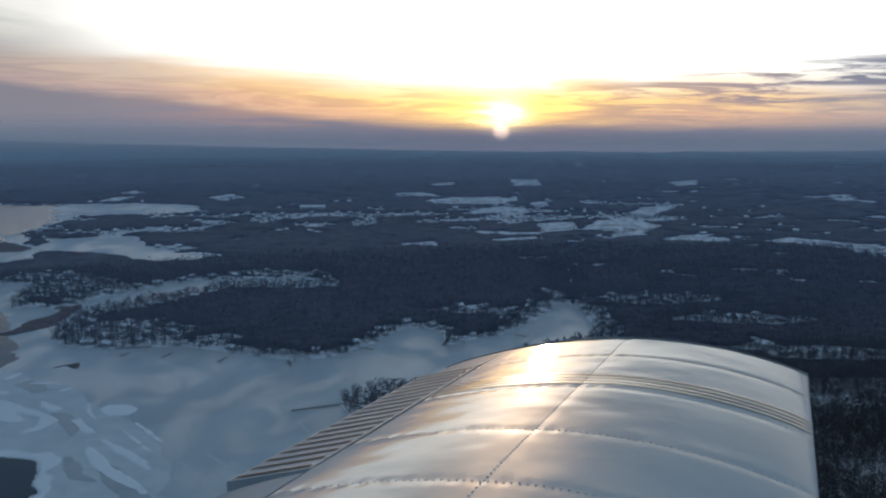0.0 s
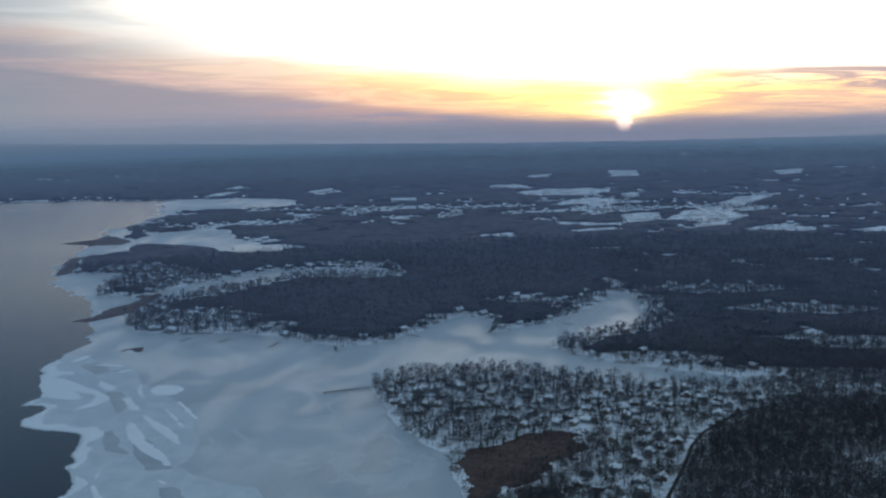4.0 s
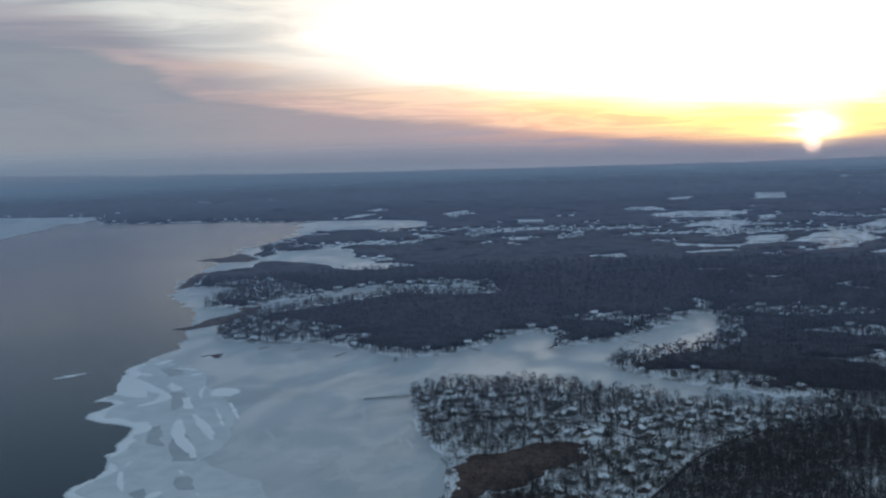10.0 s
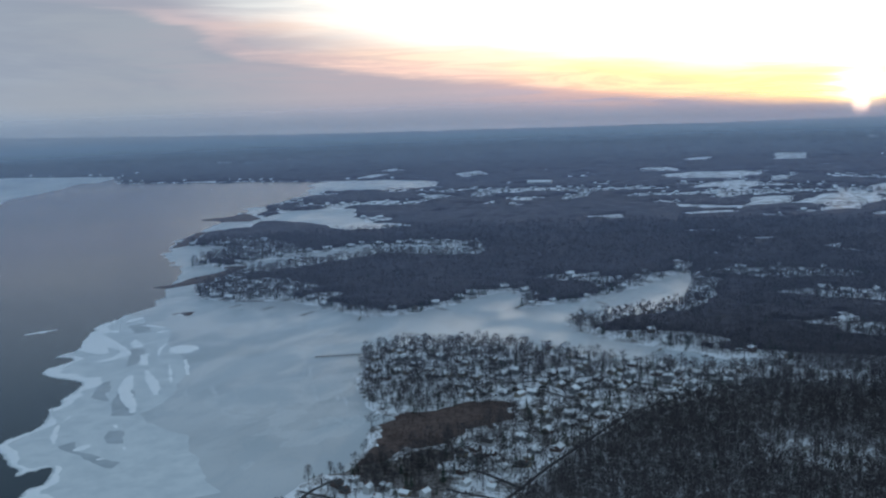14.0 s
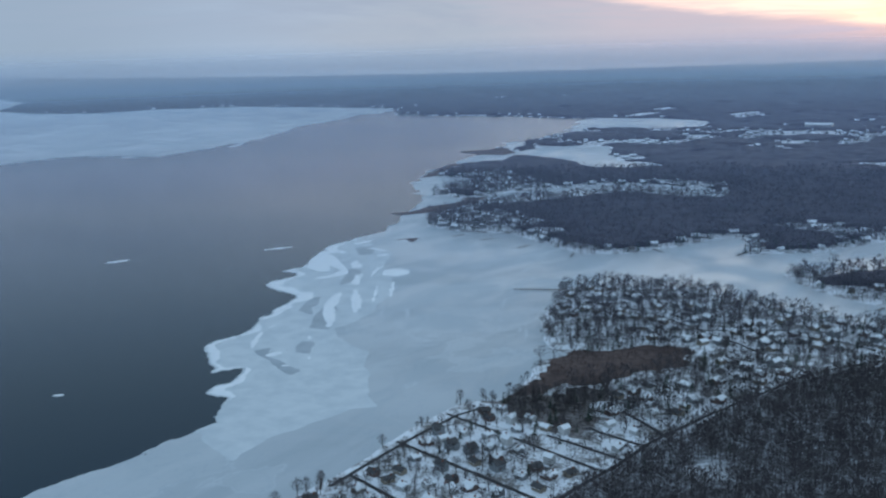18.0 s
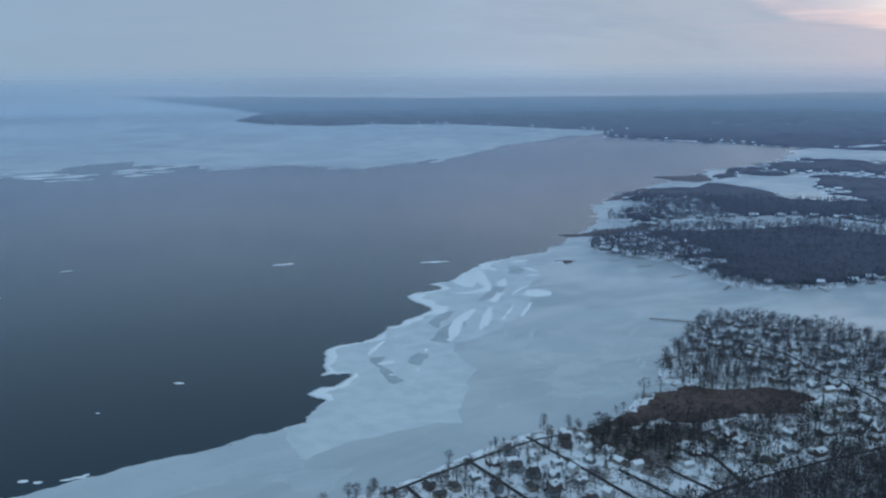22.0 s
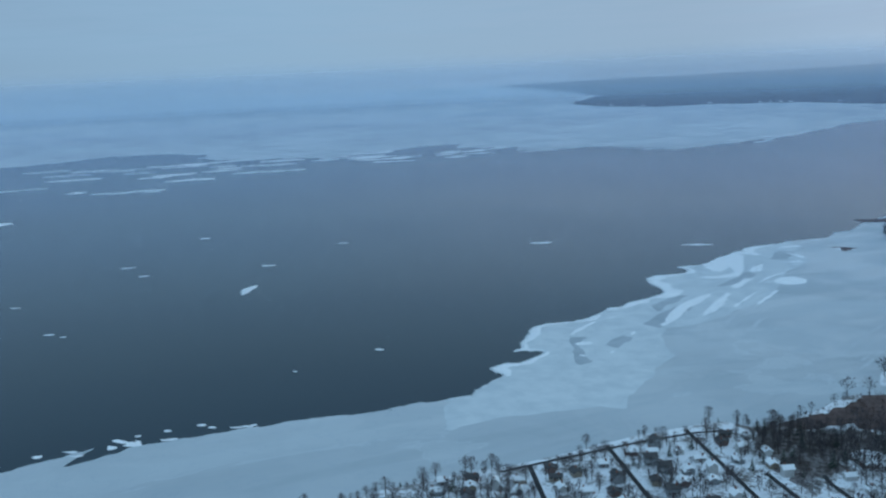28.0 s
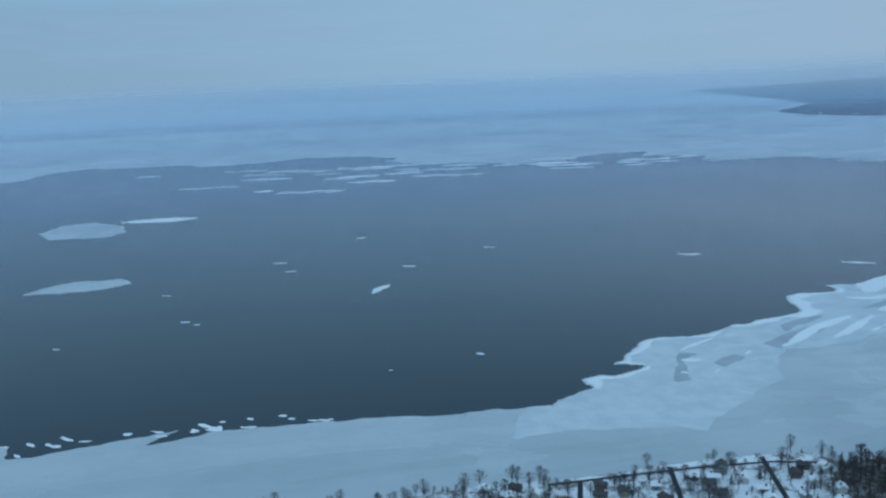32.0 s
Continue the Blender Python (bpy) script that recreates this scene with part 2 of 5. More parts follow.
def grained(name, dark, light, scale, rough=0.85, big=0.02, bump=0.0, sheen=0.0, metal=0.0):
    """A colour that varies at two scales."""
    m, n, b = material(name, rough, metal)
    p = n.place()
    f = n.math("ADD", n.math("MULTIPLY", n.noise(p, scale, 4), 0.6), n.math("MULTIPLY", n.noise(p, big, 3), 0.4))
    n.put(n.mix(n.step(f, 0.35, 0.65), dark, light), b.inputs["Base Color"])
    if bump:
        n.put(n.bump(n.noise(p, scale, 3), 0.6, bump), b.inputs["Normal"])
    if sheen:
        b.inputs["Sheen Weight"].default_value, b.inputs["Sheen Roughness"].default_value = sheen, 0.5
        b.inputs["Sheen Tint"].default_value = (0.8, 0.9, 1.0, 1)
    return m


def snow_ground():
    m, n, b = material("snowy_ground", 0.75)
    p = n.place()
    litter = n.noise(p, 0.05, 6, 0.65)
    fine = n.noise(p, 0.5, 4, 0.6)
    f = n.step(n.math("ADD", n.math("MULTIPLY", litter, 0.65), n.math("MULTIPLY", fine, 0.35)), 0.46, 0.60)
    col = n.mix(f, n.mix(fine, (0.75, 0.79, 0.85), (0.85, 0.87, 0.90)), n.mix(fine, (0.085, 0.08, 0.08), (0.19, 0.175, 0.165)))
    n.put(col, b.inputs["Base Color"])
    n.put(n.bump(n.noise(p, 0.4, 4), 0.5, 0.4), b.inputs["Normal"])
    return m


def lake_water():
    m, n, b = material("lake_water", 0.16)
    p = n.place()
    n.put(n.mix(n.noise(p, 0.004, 3), (0.0015, 0.017, 0.032), (0.002, 0.024, 0.042)), b.inputs["Base Color"])
    n.put(n.math("ADD", n.math("MULTIPLY", n.noise(n.mapping(p, (1, 2.2, 1), (0, 0, 0.5)), 0.003, 5, 0.6, 0.5), 0.10), 0.10), b.inputs["Roughness"])
    n.put(n.bump(n.noise(n.mapping(p, (1, 2.0, 1), (0, 0, 0.4)), 0.35, 4, 0.6), 0.12, 0.15), b.inputs["Normal"])
    b.inputs["IOR"].default_value = 1.33
    b.inputs["Specular IOR Level"].default_value = 0.16
    b.inputs["Specular Tint"].default_value = (0.74, 0.95, 0.96, 1)
    return m


def lake_ice():
    m, n, b = material("lake_ice", 0.4)
    p = n.place()
    swirl = n.noise(n.mapping(p, (1.0, 0.45, 1), (0, 0, 0.45)), 0.016, 6, 0.58, 1.6)
    cracks = n.noise(n.mapping(p, (1.0, 0.5, 1), (0, 0, 0.3)), 0.03, 5, 0.6, 2.5)
    wide = n.noise(p, 0.004, 4, 0.5, 0.5)
    plates = n.noise(n.mapping(p, (1.0, 0.6, 1), (0, 0, 0.5)), 0.0065, 7, 0.5, 1.2)
    grey = n.mix(n.step(wide, 0.35, 0.65), (0.36, 0.41, 0.45), (0.455, 0.50, 0.535))
    streak = n.noise(n.mapping(p, (1.0, 0.28, 1), (0, 0, 0.3)), 0.009, 6, 0.6, 0.8)
    grey = n.mix(n.math("MULTIPLY", n.step(streak, 0.54, 0.66), 0.5), grey, (0.47, 0.53, 0.57))
    grey = n.mix(n.math("MULTIPLY", n.step(streak, 0.46, 0.36), 0.4), grey, (0.27, 0.335, 0.375))
    grey = n.mix(n.math("MULTIPLY", n.step(plates, 0.485, 0.525), 0.5), grey, (0.50, 0.55, 0.585))
    col = n.mix(n.math("MULTIPLY", n.step(swirl, 0.50, 0.56), 0.25), grey, (0.50, 0.56, 0.60))
    rim = n.math("SUBTRACT", 1.0, n.step(n.math("ABSOLUTE", n.math("SUBTRACT", plates, 0.505)), 0.0, 0.006))
    col = n.mix(n.math("MULTIPLY", rim, 0.22), col, (0.66, 0.71, 0.75))
    line = n.math("SUBTRACT", 1.0, n.step(n.math("ABSOLUTE", n.math("SUBTRACT", cracks, 0.5)), 0.0, 0.018))
    col = n.mix(n.math("MULTIPLY", line, 0.35), col, (0.33, 0.40, 0.47))
    n.put(col, b.inputs["Base Color"])
    n.put(n.math("ADD", 0.28, n.math("MULTIPLY", n.step(swirl, 0.45, 0.6), 0.4)), b.inputs["Roughness"])
    n.put(n.bump(n.noise(p, 0.15, 4), 0.3, 0.15), b.inputs["Normal"])
    return m


SNOWY = snow_ground()
WATER = lake_water()
ICE = lake_ice()
PALE = grained("snow_dusted_ice", (0.51, 0.57, 0.61), (0.64, 0.69, 0.72), 0.07, 0.6, 0.012, 0.1)
ICE_LIGHT = grained("refrozen_ridge", (0.42, 0.47, 0.51), (0.52, 0.57, 0.61), 0.1, 0.5, 0.02, 0.05)
DARK_ICE = grained("thin_grey_ice", (0.26, 0.32, 0.37), (0.34, 0.40, 0.45), 0.08, 0.35, 0.02, 0.05)
SNOW = grained("drifted_snow", (0.79, 0.83, 0.87), (0.89, 0.91, 0.93), 0.8, 0.7, 0.03, 0.1)
BARK = grained("bare_twigs", (0.052, 0.045, 0.052), (0.115, 0.100, 0.105), 0.9, 0.9, 0.03)
TRUNK = grained("tree_bark", (0.07, 0.06, 0.055), (0.16, 0.14, 0.12), 3.0, 0.9, 0.3)
NEEDLE = grained("evergreen_needles", (0.012, 0.028, 0.022), (0.035, 0.055, 0.038), 1.2, 0.85, 0.05)
# the bluish sheen on CANOPY lightens it at grazing angles, imitating distance haze
CANOPY = grained("far_bare_woods", (0.024, 0.0175, 0.027), (0.042, 0.033, 0.045), 0.09, 0.95, 0.006, 0.0, 0.05)
MARSH = grained("marsh_grass", (0.046, 0.026, 0.025), (0.120, 0.078, 0.068), 0.25, 0.9, 0.02, 0.3)
LITTER = grained("brown_litter", (0.045, 0.034, 0.032), (0.26, 0.24, 0.24), 0.3, 0.95, 0.04, 0.2)
FLOOR = grained("leaf_litter_floor", (0.10, 0.09, 0.09), (0.52, 0.54, 0.58), 0.35, 0.95, 0.06, 0.1)
ASPHALT = grained("wet_asphalt", (0.012, 0.013, 0.016), (0.026, 0.027, 0.031), 0.7, 0.85, 0.05)
TIMBER = grained("weathered_timber", (0.12, 0.10, 0.085), (0.24, 0.21, 0.18), 2.0, 0.85, 0.2)
SIDING = [
    grained("white_siding", (0.46, 0.46, 0.455), (0.62, 0.61, 0.60), 1.5, 0.7, 0.2),
    grained("grey_siding", (0.20, 0.21, 0.22), (0.30, 0.31, 0.32), 1.5, 0.7, 0.2),
    grained("tan_siding", (0.22, 0.18, 0.145), (0.32, 0.27, 0.21), 1.5, 0.7, 0.2),
    grained("dull_brick_walls", (0.13, 0.085, 0.075), (0.19, 0.13, 0.115), 2.5, 0.85, 0.3),
]
SHINGLE = grained("dark_shingles", (0.04, 0.04, 0.045), (0.10, 0.095, 0.095), 1.2, 0.85, 0.1)
BRICK = grained("chimney_brick", (0.16, 0.07, 0.05), (0.27, 0.13, 0.10), 3.0, 0.9, 0.5)
PAINT = grained("dark_door_paint", (0.05, 0.03, 0.03), (0.10, 0.06, 0.05), 2.0, 0.5, 0.4)
GLASS, gn, gb = material("window_glass", 0.08)
gb.inputs["Base Color"].default_value = (0.02, 0.025, 0.03, 1)
gb.inputs["Specular IOR Level"].default_value = 0.8

# ---- plan of the land ----
RIVER_BANK = [(-461, 1080), (-428, 1034), (-380, 1021), (-349, 1028), (-298, 1038), (-230, 1003), (-168, 973), (-135, 989), (-107, 1030), (-76, 1107), (-61, 1138), (-28, 1124), (-20, 1087), (-18, 1050), (10, 1071), (47, 1099), (76, 1156), (104, 1227), (122, 1280), (136, 1292),
              (148, 1250), (150, 1180), (150, 1112), (136, 1072), (105, 1040), (72, 1004), (48, 994), (46, 980), (61, 957), (87, 942), (115, 923), (172, 900), (225, 880), (245, 890), (240, 856), (180, 850), (130, 856), (90, 870), (50, 880), (15, 895), (-40, 887), (-75, 875), (-95, 855)]
NEAR_SHORE = [(-105, 825), (-80, 765), (-60, 720), (-35, 680), (-20, 665), (4, 660), (-10, 638), (0, 600), (12, 565), (12, 550), (-6, 545), (-10, 510), (-6, 475), (-4, 440), (0, 385), (5, 300), (10, 180), (-15, 0), (-60, -300), (-150, -1200), (0, -5600), (5800, -5600), (5800, 6000), (-5900, 6000), (-5900, 2050)]
FAR_SHORE = [(-4520, 2112), (-4155, 2140), (-3665, 2212), (-3330, 2200), (-3150, 2020), (-3100, 1945), (-2890, 1970), (-2700, 2080), (-2610, 2290), (-2390, 2505), (-2100, 2605), (-1830, 2670), (-1700, 2505), (-1500, 2545), (-1330, 2592), (-1080, 2605), (-895, 2650), (-760, 2640),
             (-690, 2590), (-680, 2500), (-692, 2457), (-762, 2393), (-917, 2350), (-925, 2270), (-908, 2154), (-913, 2032), (-845, 1900)]
INLETS = [(-842, 1866), (-790, 1822), (-788, 1911), (-736, 1966), (-666, 1985), (-603, 1856), (-531, 1757), (-429, 1724), (-422, 1699), (-464, 1662), (-504, 1640), (-549, 1670), (-580, 1708), (-680, 1752), (-745, 1755), (-765, 1708), (-726, 1638), (-782, 1633), (-801, 1577), (-728, 1404), (-705, 1430), (-625, 1420), (-597, 1358), (-594, 1280), (-572, 1238), (-542, 1250), (-510, 1228),
          (-500, 1300), (-468, 1352), (-430, 1412), (-399, 1462), (-341, 1472), (-297, 1480), (-245, 1495), (-203, 1440), (-198, 1408), (-274, 1396), (-335, 1412), (-360, 1361), (-392, 1307), (-414, 1275), (-445, 1230), (-470, 1187), (-468, 1142)]
SPIT_LOW = [(-530, 1088), (-517, 1113), (-521, 1164), (-507, 1197), (-514, 1250), (-497, 1275), (-483, 1250), (-478, 1187), (-475, 1142), (-487, 1112), (-502, 1084)]
SPIT_FAR = [(-922, 1778), (-842, 1744), (-788, 1755), (-790, 1815), (-842, 1866), (-885, 1893), (-881, 1830)]
SPIT_MID = [(-801, 1577), (-728, 1404), (-712, 1430), (-768, 1560), (-740, 1625), (-782, 1633)]
ISLET = [(-406, 942), (-396, 955), (-381, 966), (-371, 941), (-388, 946)]
LAND = [RIVER_BANK + NEAR_SHORE + FAR_SHORE + INLETS, SPIT_LOW, SPIT_FAR, ISLET]
ICE_EDGE = [(-114, 405), (-114, 427), (-126, 441), (-147, 462), (-163, 462), (-169, 482), (-184, 503), (-192, 497), (-194, 484), (-202, 497), (-246, 524), (-256, 541), (-258, 573), (-270, 597), (-282, 632), (-297, 668), (-309, 690), (-348, 695), (-368, 716), (-367, 742), (-378, 756), (-394, 755), (-396, 778), (-410, 812), (-432, 850), (-450, 900), (-452, 938)]
BAY_ICE = [(-80, -100), (-122, 90), (-98, 96), (-107, 140), (-130, 195), (-104, 175), (-120, 235), (-118, 330)] + ICE_EDGE + [(-450, 970), (-459, 1001), (-503, 1076), (-541, 1163), (-621, 1261), (-694, 1342), (-786, 1476), (-800, 1600), (-830, 1700), (-850, 1780), (-930, 1990), (-940, 2290), (-1080, 2590), (-900, 2720), (-400, 2800), (400, 2600), (400, 300), (200, -100)]
LAKE_ICE = [(-2300, -900), (-2215, -548), (-2442, -371), (-2374, 12), (-2500, 263), (-2160, 471), (-1975, 737), (-2009, 1040), (-1819, 1187), (-1757, 1373), (-1500, 1444), (-1450, 1630), (-1545, 1870), (-1750, 2100), (-1860, 2450), (-1830, 2720), (-3000, 2900), (-5900, 2700), (-5900, -2500), (-3300, -2500)]
CENTRE = (350.0, 80.0)


def lattice(ix, iy, seed):
    h = (ix * 374761393 + iy * 668265263 + seed * 974711) & 0x7FFFFFFF
    h = ((h ^ (h >> 13)) * 1274126177) & 0x7FFFFFFF
    return ((h ^ (h >> 16)) & 0xFFFF) / 65535.0


def fbm(x, y, size, octaves=4, seed=0):
    """Smooth noise from -1 to 1 with features of that size in metres."""
    x, y = np.asarray(x, float) / size, np.asarray(y, float) / size
    total, amp, norm = 0.0, 1.0, 0.0
    for o in range(octaves):
        ix, iy = np.floor(x).astype(np.int64), np.floor(y).astype(np.int64)
        fx, fy = x - ix, y - iy
        fx, fy = fx * fx * (3 - 2 * fx), fy * fy * (3 - 2 * fy)
        a, b = lattice(ix, iy, seed + o), lattice(ix + 1, iy, seed + o)
        c, d = lattice(ix, iy + 1, seed + o), lattice(ix + 1, iy + 1, seed + o)
        total = total + amp * ((a * (1 - fx) + b * fx) * (1 - fy) + (c * (1 - fx) + d * fx) * fy)
        norm += amp
        amp, x, y = amp * 0.5, x * 2.03 + 17.3, y * 2.03 + 5.1
    return 2 * total / norm - 1


def signed(poly, x, y):
    """Distance to an outline, positive inside."""
    x, y = np.asarray(x, float), np.asarray(y, float)
    best, inside = np.full(x.shape, 1e18), np.zeros(x.shape, bool)
    for (ax, ay), (bx, by) in zip(poly, poly[1:] + poly[:1]):
        dx, dy = bx - ax, by - ay
        t = np.clip(((x - ax) * dx + (y - ay) * dy) / (dx * dx + dy * dy), 0, 1)
        best = np.minimum(best, (x - ax - t * dx) ** 2 + (y - ay - t * dy) ** 2)
        if ay != by:
            inside ^= ((ay > y) != (by > y)) & (x < (bx - ax) * (y - ay) / (by - ay) + ax)
    return np.where(inside, 1, -1) * np.sqrt(best)


def reach(x, y):
    return np.hypot(np.asarray(x, float) - CENTRE[0], np.asarray(y, float) - CENTRE[1])


def lift(x, y):
    """Raises far land and water by bearing, to fit the camera's view of the horizon."""
    yaw = np.degrees(np.arctan2(CENTRE[0] - np.asarray(x, float), np.asarray(y, float) - CENTRE[1]))
    return 110 * np.interp(yaw, [-25, 0, 20, 40, 60, 80, 105], [0.36, 0.42, 0.58, 0.70, 0.80, 0.88, 1.0]) * (np.maximum(0, (reach(x, y) - 2400) / 2500)) ** 1.5


def shore(x, y):
    far = np.clip((reach(x, y) - 700) / 2500, 0, 1)
    d = np.maximum.reduce([signed(p, x, y) for p in LAND])
    return d + (4.5 + 12 * far) * fbm(x, y, 24, 4, 3)


def ground_z(x, y, d=None):
    d = shore(x, y) if d is None else d
    rise = np.clip((d - 12) * 0.03, 0, 5) * (0.55 + 0.45 * fbm(x, y, 160, 3, 9))
    return lift(x, y) + np.clip(d * 0.16, -3, 1.3) + rise


def frozen(x, y):
    far = np.clip((reach(x, y) - 900) / 2500, 0, 1)
    near = signed(BAY_ICE, x, y) + (10 + 38 * far) * fbm(x, y, 26, 6, 21) + 60 * far * fbm(x, y, 150, 2, 22)
    lake = signed(LAKE_ICE, x, y) + 130 * fbm(np.asarray(x) * 0.8 + np.asarray(y) * 0.6, (np.asarray(y) * 0.8 - np.asarray(x) * 0.6) * 0.35, 260, 5, 33) + 70 * fbm(np.asarray(x) * 0.95 + np.asarray(y) * 0.3, (np.asarray(y) * 0.95 - np.asarray(x) * 0.3) * 0.3, 70, 4, 35)
    return np.maximum(near, lake)


def part(name, bm, mat, parent=None, label="", smooth=False):
    """Links a bmesh as one mesh object under a thing or a part."""
    me = bpy.data.meshes.new(name)
    bm.to_mesh(me)
    bm.free()
    if smooth:
        me.polygons.foreach_set("use_smooth", [True] * len(me.polygons))
    for m in mat if isinstance(mat, list) else [mat]:
        me.materials.append(m)
    ob = new(name, me)
    if parent:
        ob.parent = parent
    if label:
        ob["label"] = label
    return ob


def sheet(name, verts, faces, mat, smooth=True):
    me = bpy.data.meshes.new(name)
    nv, nf, k = len(verts), len(faces), faces.shape[1]
    me.vertices.add(nv)
    me.vertices.foreach_set("co", np.asarray(verts, np.float32).ravel())
    me.loops.add(nf * k)
    me.loops.foreach_set("vertex_index", np.asarray(faces, np.int32).ravel())
    me.polygons.add(nf)
    me.polygons.foreach_set("loop_start", np.arange(0, nf * k, k, dtype=np.int32))
    me.polygons.foreach_set("use_smooth", np.full(nf, smooth))
    me.materials.append(mat)
    me.update(calc_edges=True)
    me.validate()
    return new(name, me)


def polar(r0, r1, grow, yaw0, yaw1, step):
    """Points on rings round the centre, and the quads between them."""
    n = int(math.log(r1 / r0) / math.log(grow)) + 1
    r = r0 * grow ** np.arange(n + 1)
    a = np.radians(np.arange(yaw0, yaw1 + step * 0.5, step))
    rr, aa = np.meshgrid(r, a, indexing="ij")
    x, y = CENTRE[0] - rr * np.sin(aa), CENTRE[1] + rr * np.cos(aa)
    i, j = np.meshgrid(np.arange(len(r) - 1), np.arange(len(a) - 1), indexing="ij")
    k = (i * len(a) + j).ravel()
    return x.ravel(), y.ravel(), np.stack([k, k + len(a), k + len(a) + 1, k + 1], 1)[:, ::-1]


def keep(x, y, z, quads, mask):
    """Only the quads of which a corner is in the mask."""
    quads = quads[mask[quads].any(1)]
    used, back = np.unique(quads, return_inverse=True)
    return np.stack([x[used], y[used], z[used]], 1), back.reshape(-1, 4)


x, y, q = polar(2.0, 5700, 1.016, 0, 360, 1.5)
water = sheet("water", np.stack([x, y, lift(x, y)], 1), q, WATER)
tagged(water, "dark open lake water reflecting the dusk sky", "water", kind="structure")

pieces_v, pieces_q, base = [], [], 0
for r0, r1, grow, y0, y1, st in ((1.5, 190, 1.2, 0, 360, 6.0), (190, 5700, 1.0062, -42, 114, 0.3), (190, 5700, 1.08, 114, 318, 3.0)):
    x, y, q = polar(r0, r1, grow, y0, y1, st)
    d = np.clip(shore(x, y), -60, 1e9)
    z = ground_z(x, y, d)
    v, q = keep(x, y, z, q, d > -22)
    pieces_v.append(v)
    pieces_q.append(q + base)
    base += len(v)
ground = sheet("ground", np.concatenate(pieces_v), np.concatenate(pieces_q), SNOWY)
tagged(ground, "snow covered lowland with patches of leaf litter", "ground", kind="structure")

x, y, q = polar(300, 5700, 1.008, -20, 112, 0.33)
f = frozen(x, y)
z = lift(x, y) + np.clip(f * 0.06, -0.4, 0.3) * (1 + 3 * np.clip((reach(x, y) - 1500) / 2000, 0, 1))
v, q = keep(x, y, z, q, (f > -7) & (shore(x, y) < 30))
ice = sheet("ice_sheet", v, q, ICE)
tagged(ice, "grey blue lake ice with swirls of refrozen slush", "ice", kind="structure")

# ---- land cover ----
HOMES = [(-100, 850), (-60, 722), (-30, 675), (10, 668), (60, 705), (92, 690), (90, 640), (62, 592), (14, 548), (-5, 543), (-5, 400), (8, 250), (110, 250), (124, 505), (150, 635), (178, 720), (240, 790), (240, 852), (130, 852), (15, 892)]
MARSHES = [[(0, 600), (-9, 640), (6, 668), (42, 706), (76, 704), (92, 686), (86, 664), (64, 632), (46, 598), (22, 562), (4, 549), (-3, 553), (8, 575)], [(p[0], p[1]) for p in SPIT_LOW], [(p[0], p[1]) for p in SPIT_FAR], ISLET, SPIT_MID]
GROVE = [(-2, 548), (41, 536), (84, 523), (80, 552), (66, 600), (48, 602), (22, 564)]
FIELDS = [[(-102, 2748), (-16, 2869), (149, 2839), (148, 2728), (69, 2630), (-80, 2670)], [(0, 2424), (57, 2559), (161, 2579), (147, 2414), (35, 2395)], [(166, 2217), (241, 2225), (240, 2077), (163, 2021)], [(239, 2058), (309, 2267), (385, 2310), (432, 2173), (379, 2054)], [(395, 2410), (452, 2570), (542, 2647), (544, 2576), (455, 2393), (395, 2346)]] + [
          [(185, 2710), (231, 2721), (217, 2589), (185, 2564)], [(301, 2018), (367, 2045), (361, 1972), (299, 1964)], [(25, 2063), (156, 2040), (152, 1984), (34, 2005)], [(59, 1932), (144, 1966), (144, 1906), (66, 1898)], [(386, 1937), (456, 2006), (516, 1961), (503, 1895), (391, 1904)], [(640, 1960), (760, 1850), (800, 1660), (740, 1640), (660, 1820), (560, 1900)]]
PASTURES = [[(-113, 1865), (-57, 1898), (-47, 1848), (-104, 1832)], [(-247, 2247), (-206, 2281), (-185, 2175), (-226, 2143)], [(-105, 2252), (-64, 2299), (-57, 2215), (-95, 2194)], [(-37, 2285), (26, 2306), (29, 2234), (-30, 2225)], [(-569, 2166), (-542, 2212), (-515, 2176), (-552, 2132)], [(-989, 2685), (-973, 2778), (-928, 2826), (-926, 2700)]] + [
            [(-1005, 2909), (-984, 2978), (-931, 2909), (-968, 2859)], [(689, 3407), (800, 3474), (761, 3268), (698, 3259)], [(-719, 2807), (-668, 2905), (-598, 2773), (-657, 2712)], [(92, 1684), (143, 1690), (143, 1664), (94, 1662)], [(-111, 3302), (-31, 3358), (-33, 3215), (-100, 3201)], [(161, 3490), (257, 3478), (249, 3225), (168, 3215)], [(-204, 2969), (-124, 3016), (-85, 2943), (-174, 2848)]]
LOTS = [[(-290, 1078), (-262, 1090), (-238, 1070), (-258, 1052), (-285, 1056)], [(-4, 1250), (25, 1268), (18, 1206), (-2, 1200)], [(156, 513), (164, 525), (178, 524), (181, 506), (164, 504)], [(66, 690), (74, 726), (92, 718), (86, 686)]]
CLUSTERS = [(20, 1228, 60, 26), (255, 1312, 90, 38), (300, 842, 70, 26), (-290, 1525, 80, 22), (-560, 1390, 85, 75), (-620, 1480, 70, 40), (330, 1180, 80, 30), (380, 1010, 70, 30), (300, 655, 45, 28), (-560, 1800, 60, 40), (-640, 2060, 110, 30), (-395, 1100, 85, 62), (-225, 1005, 60, 22), (60, 1010, 30, 40), (150, 945, 60, 25)]


def marshy(x, y):
    return np.maximum.reduce([signed(p, x, y) for p in MARSHES]) + 7 * fbm(x, y, 14, 3, 50)


def tilled(x, y):
    """Metres into a bare white field."""
    return np.maximum.reduce([signed(p, x, y) for p in FIELDS])


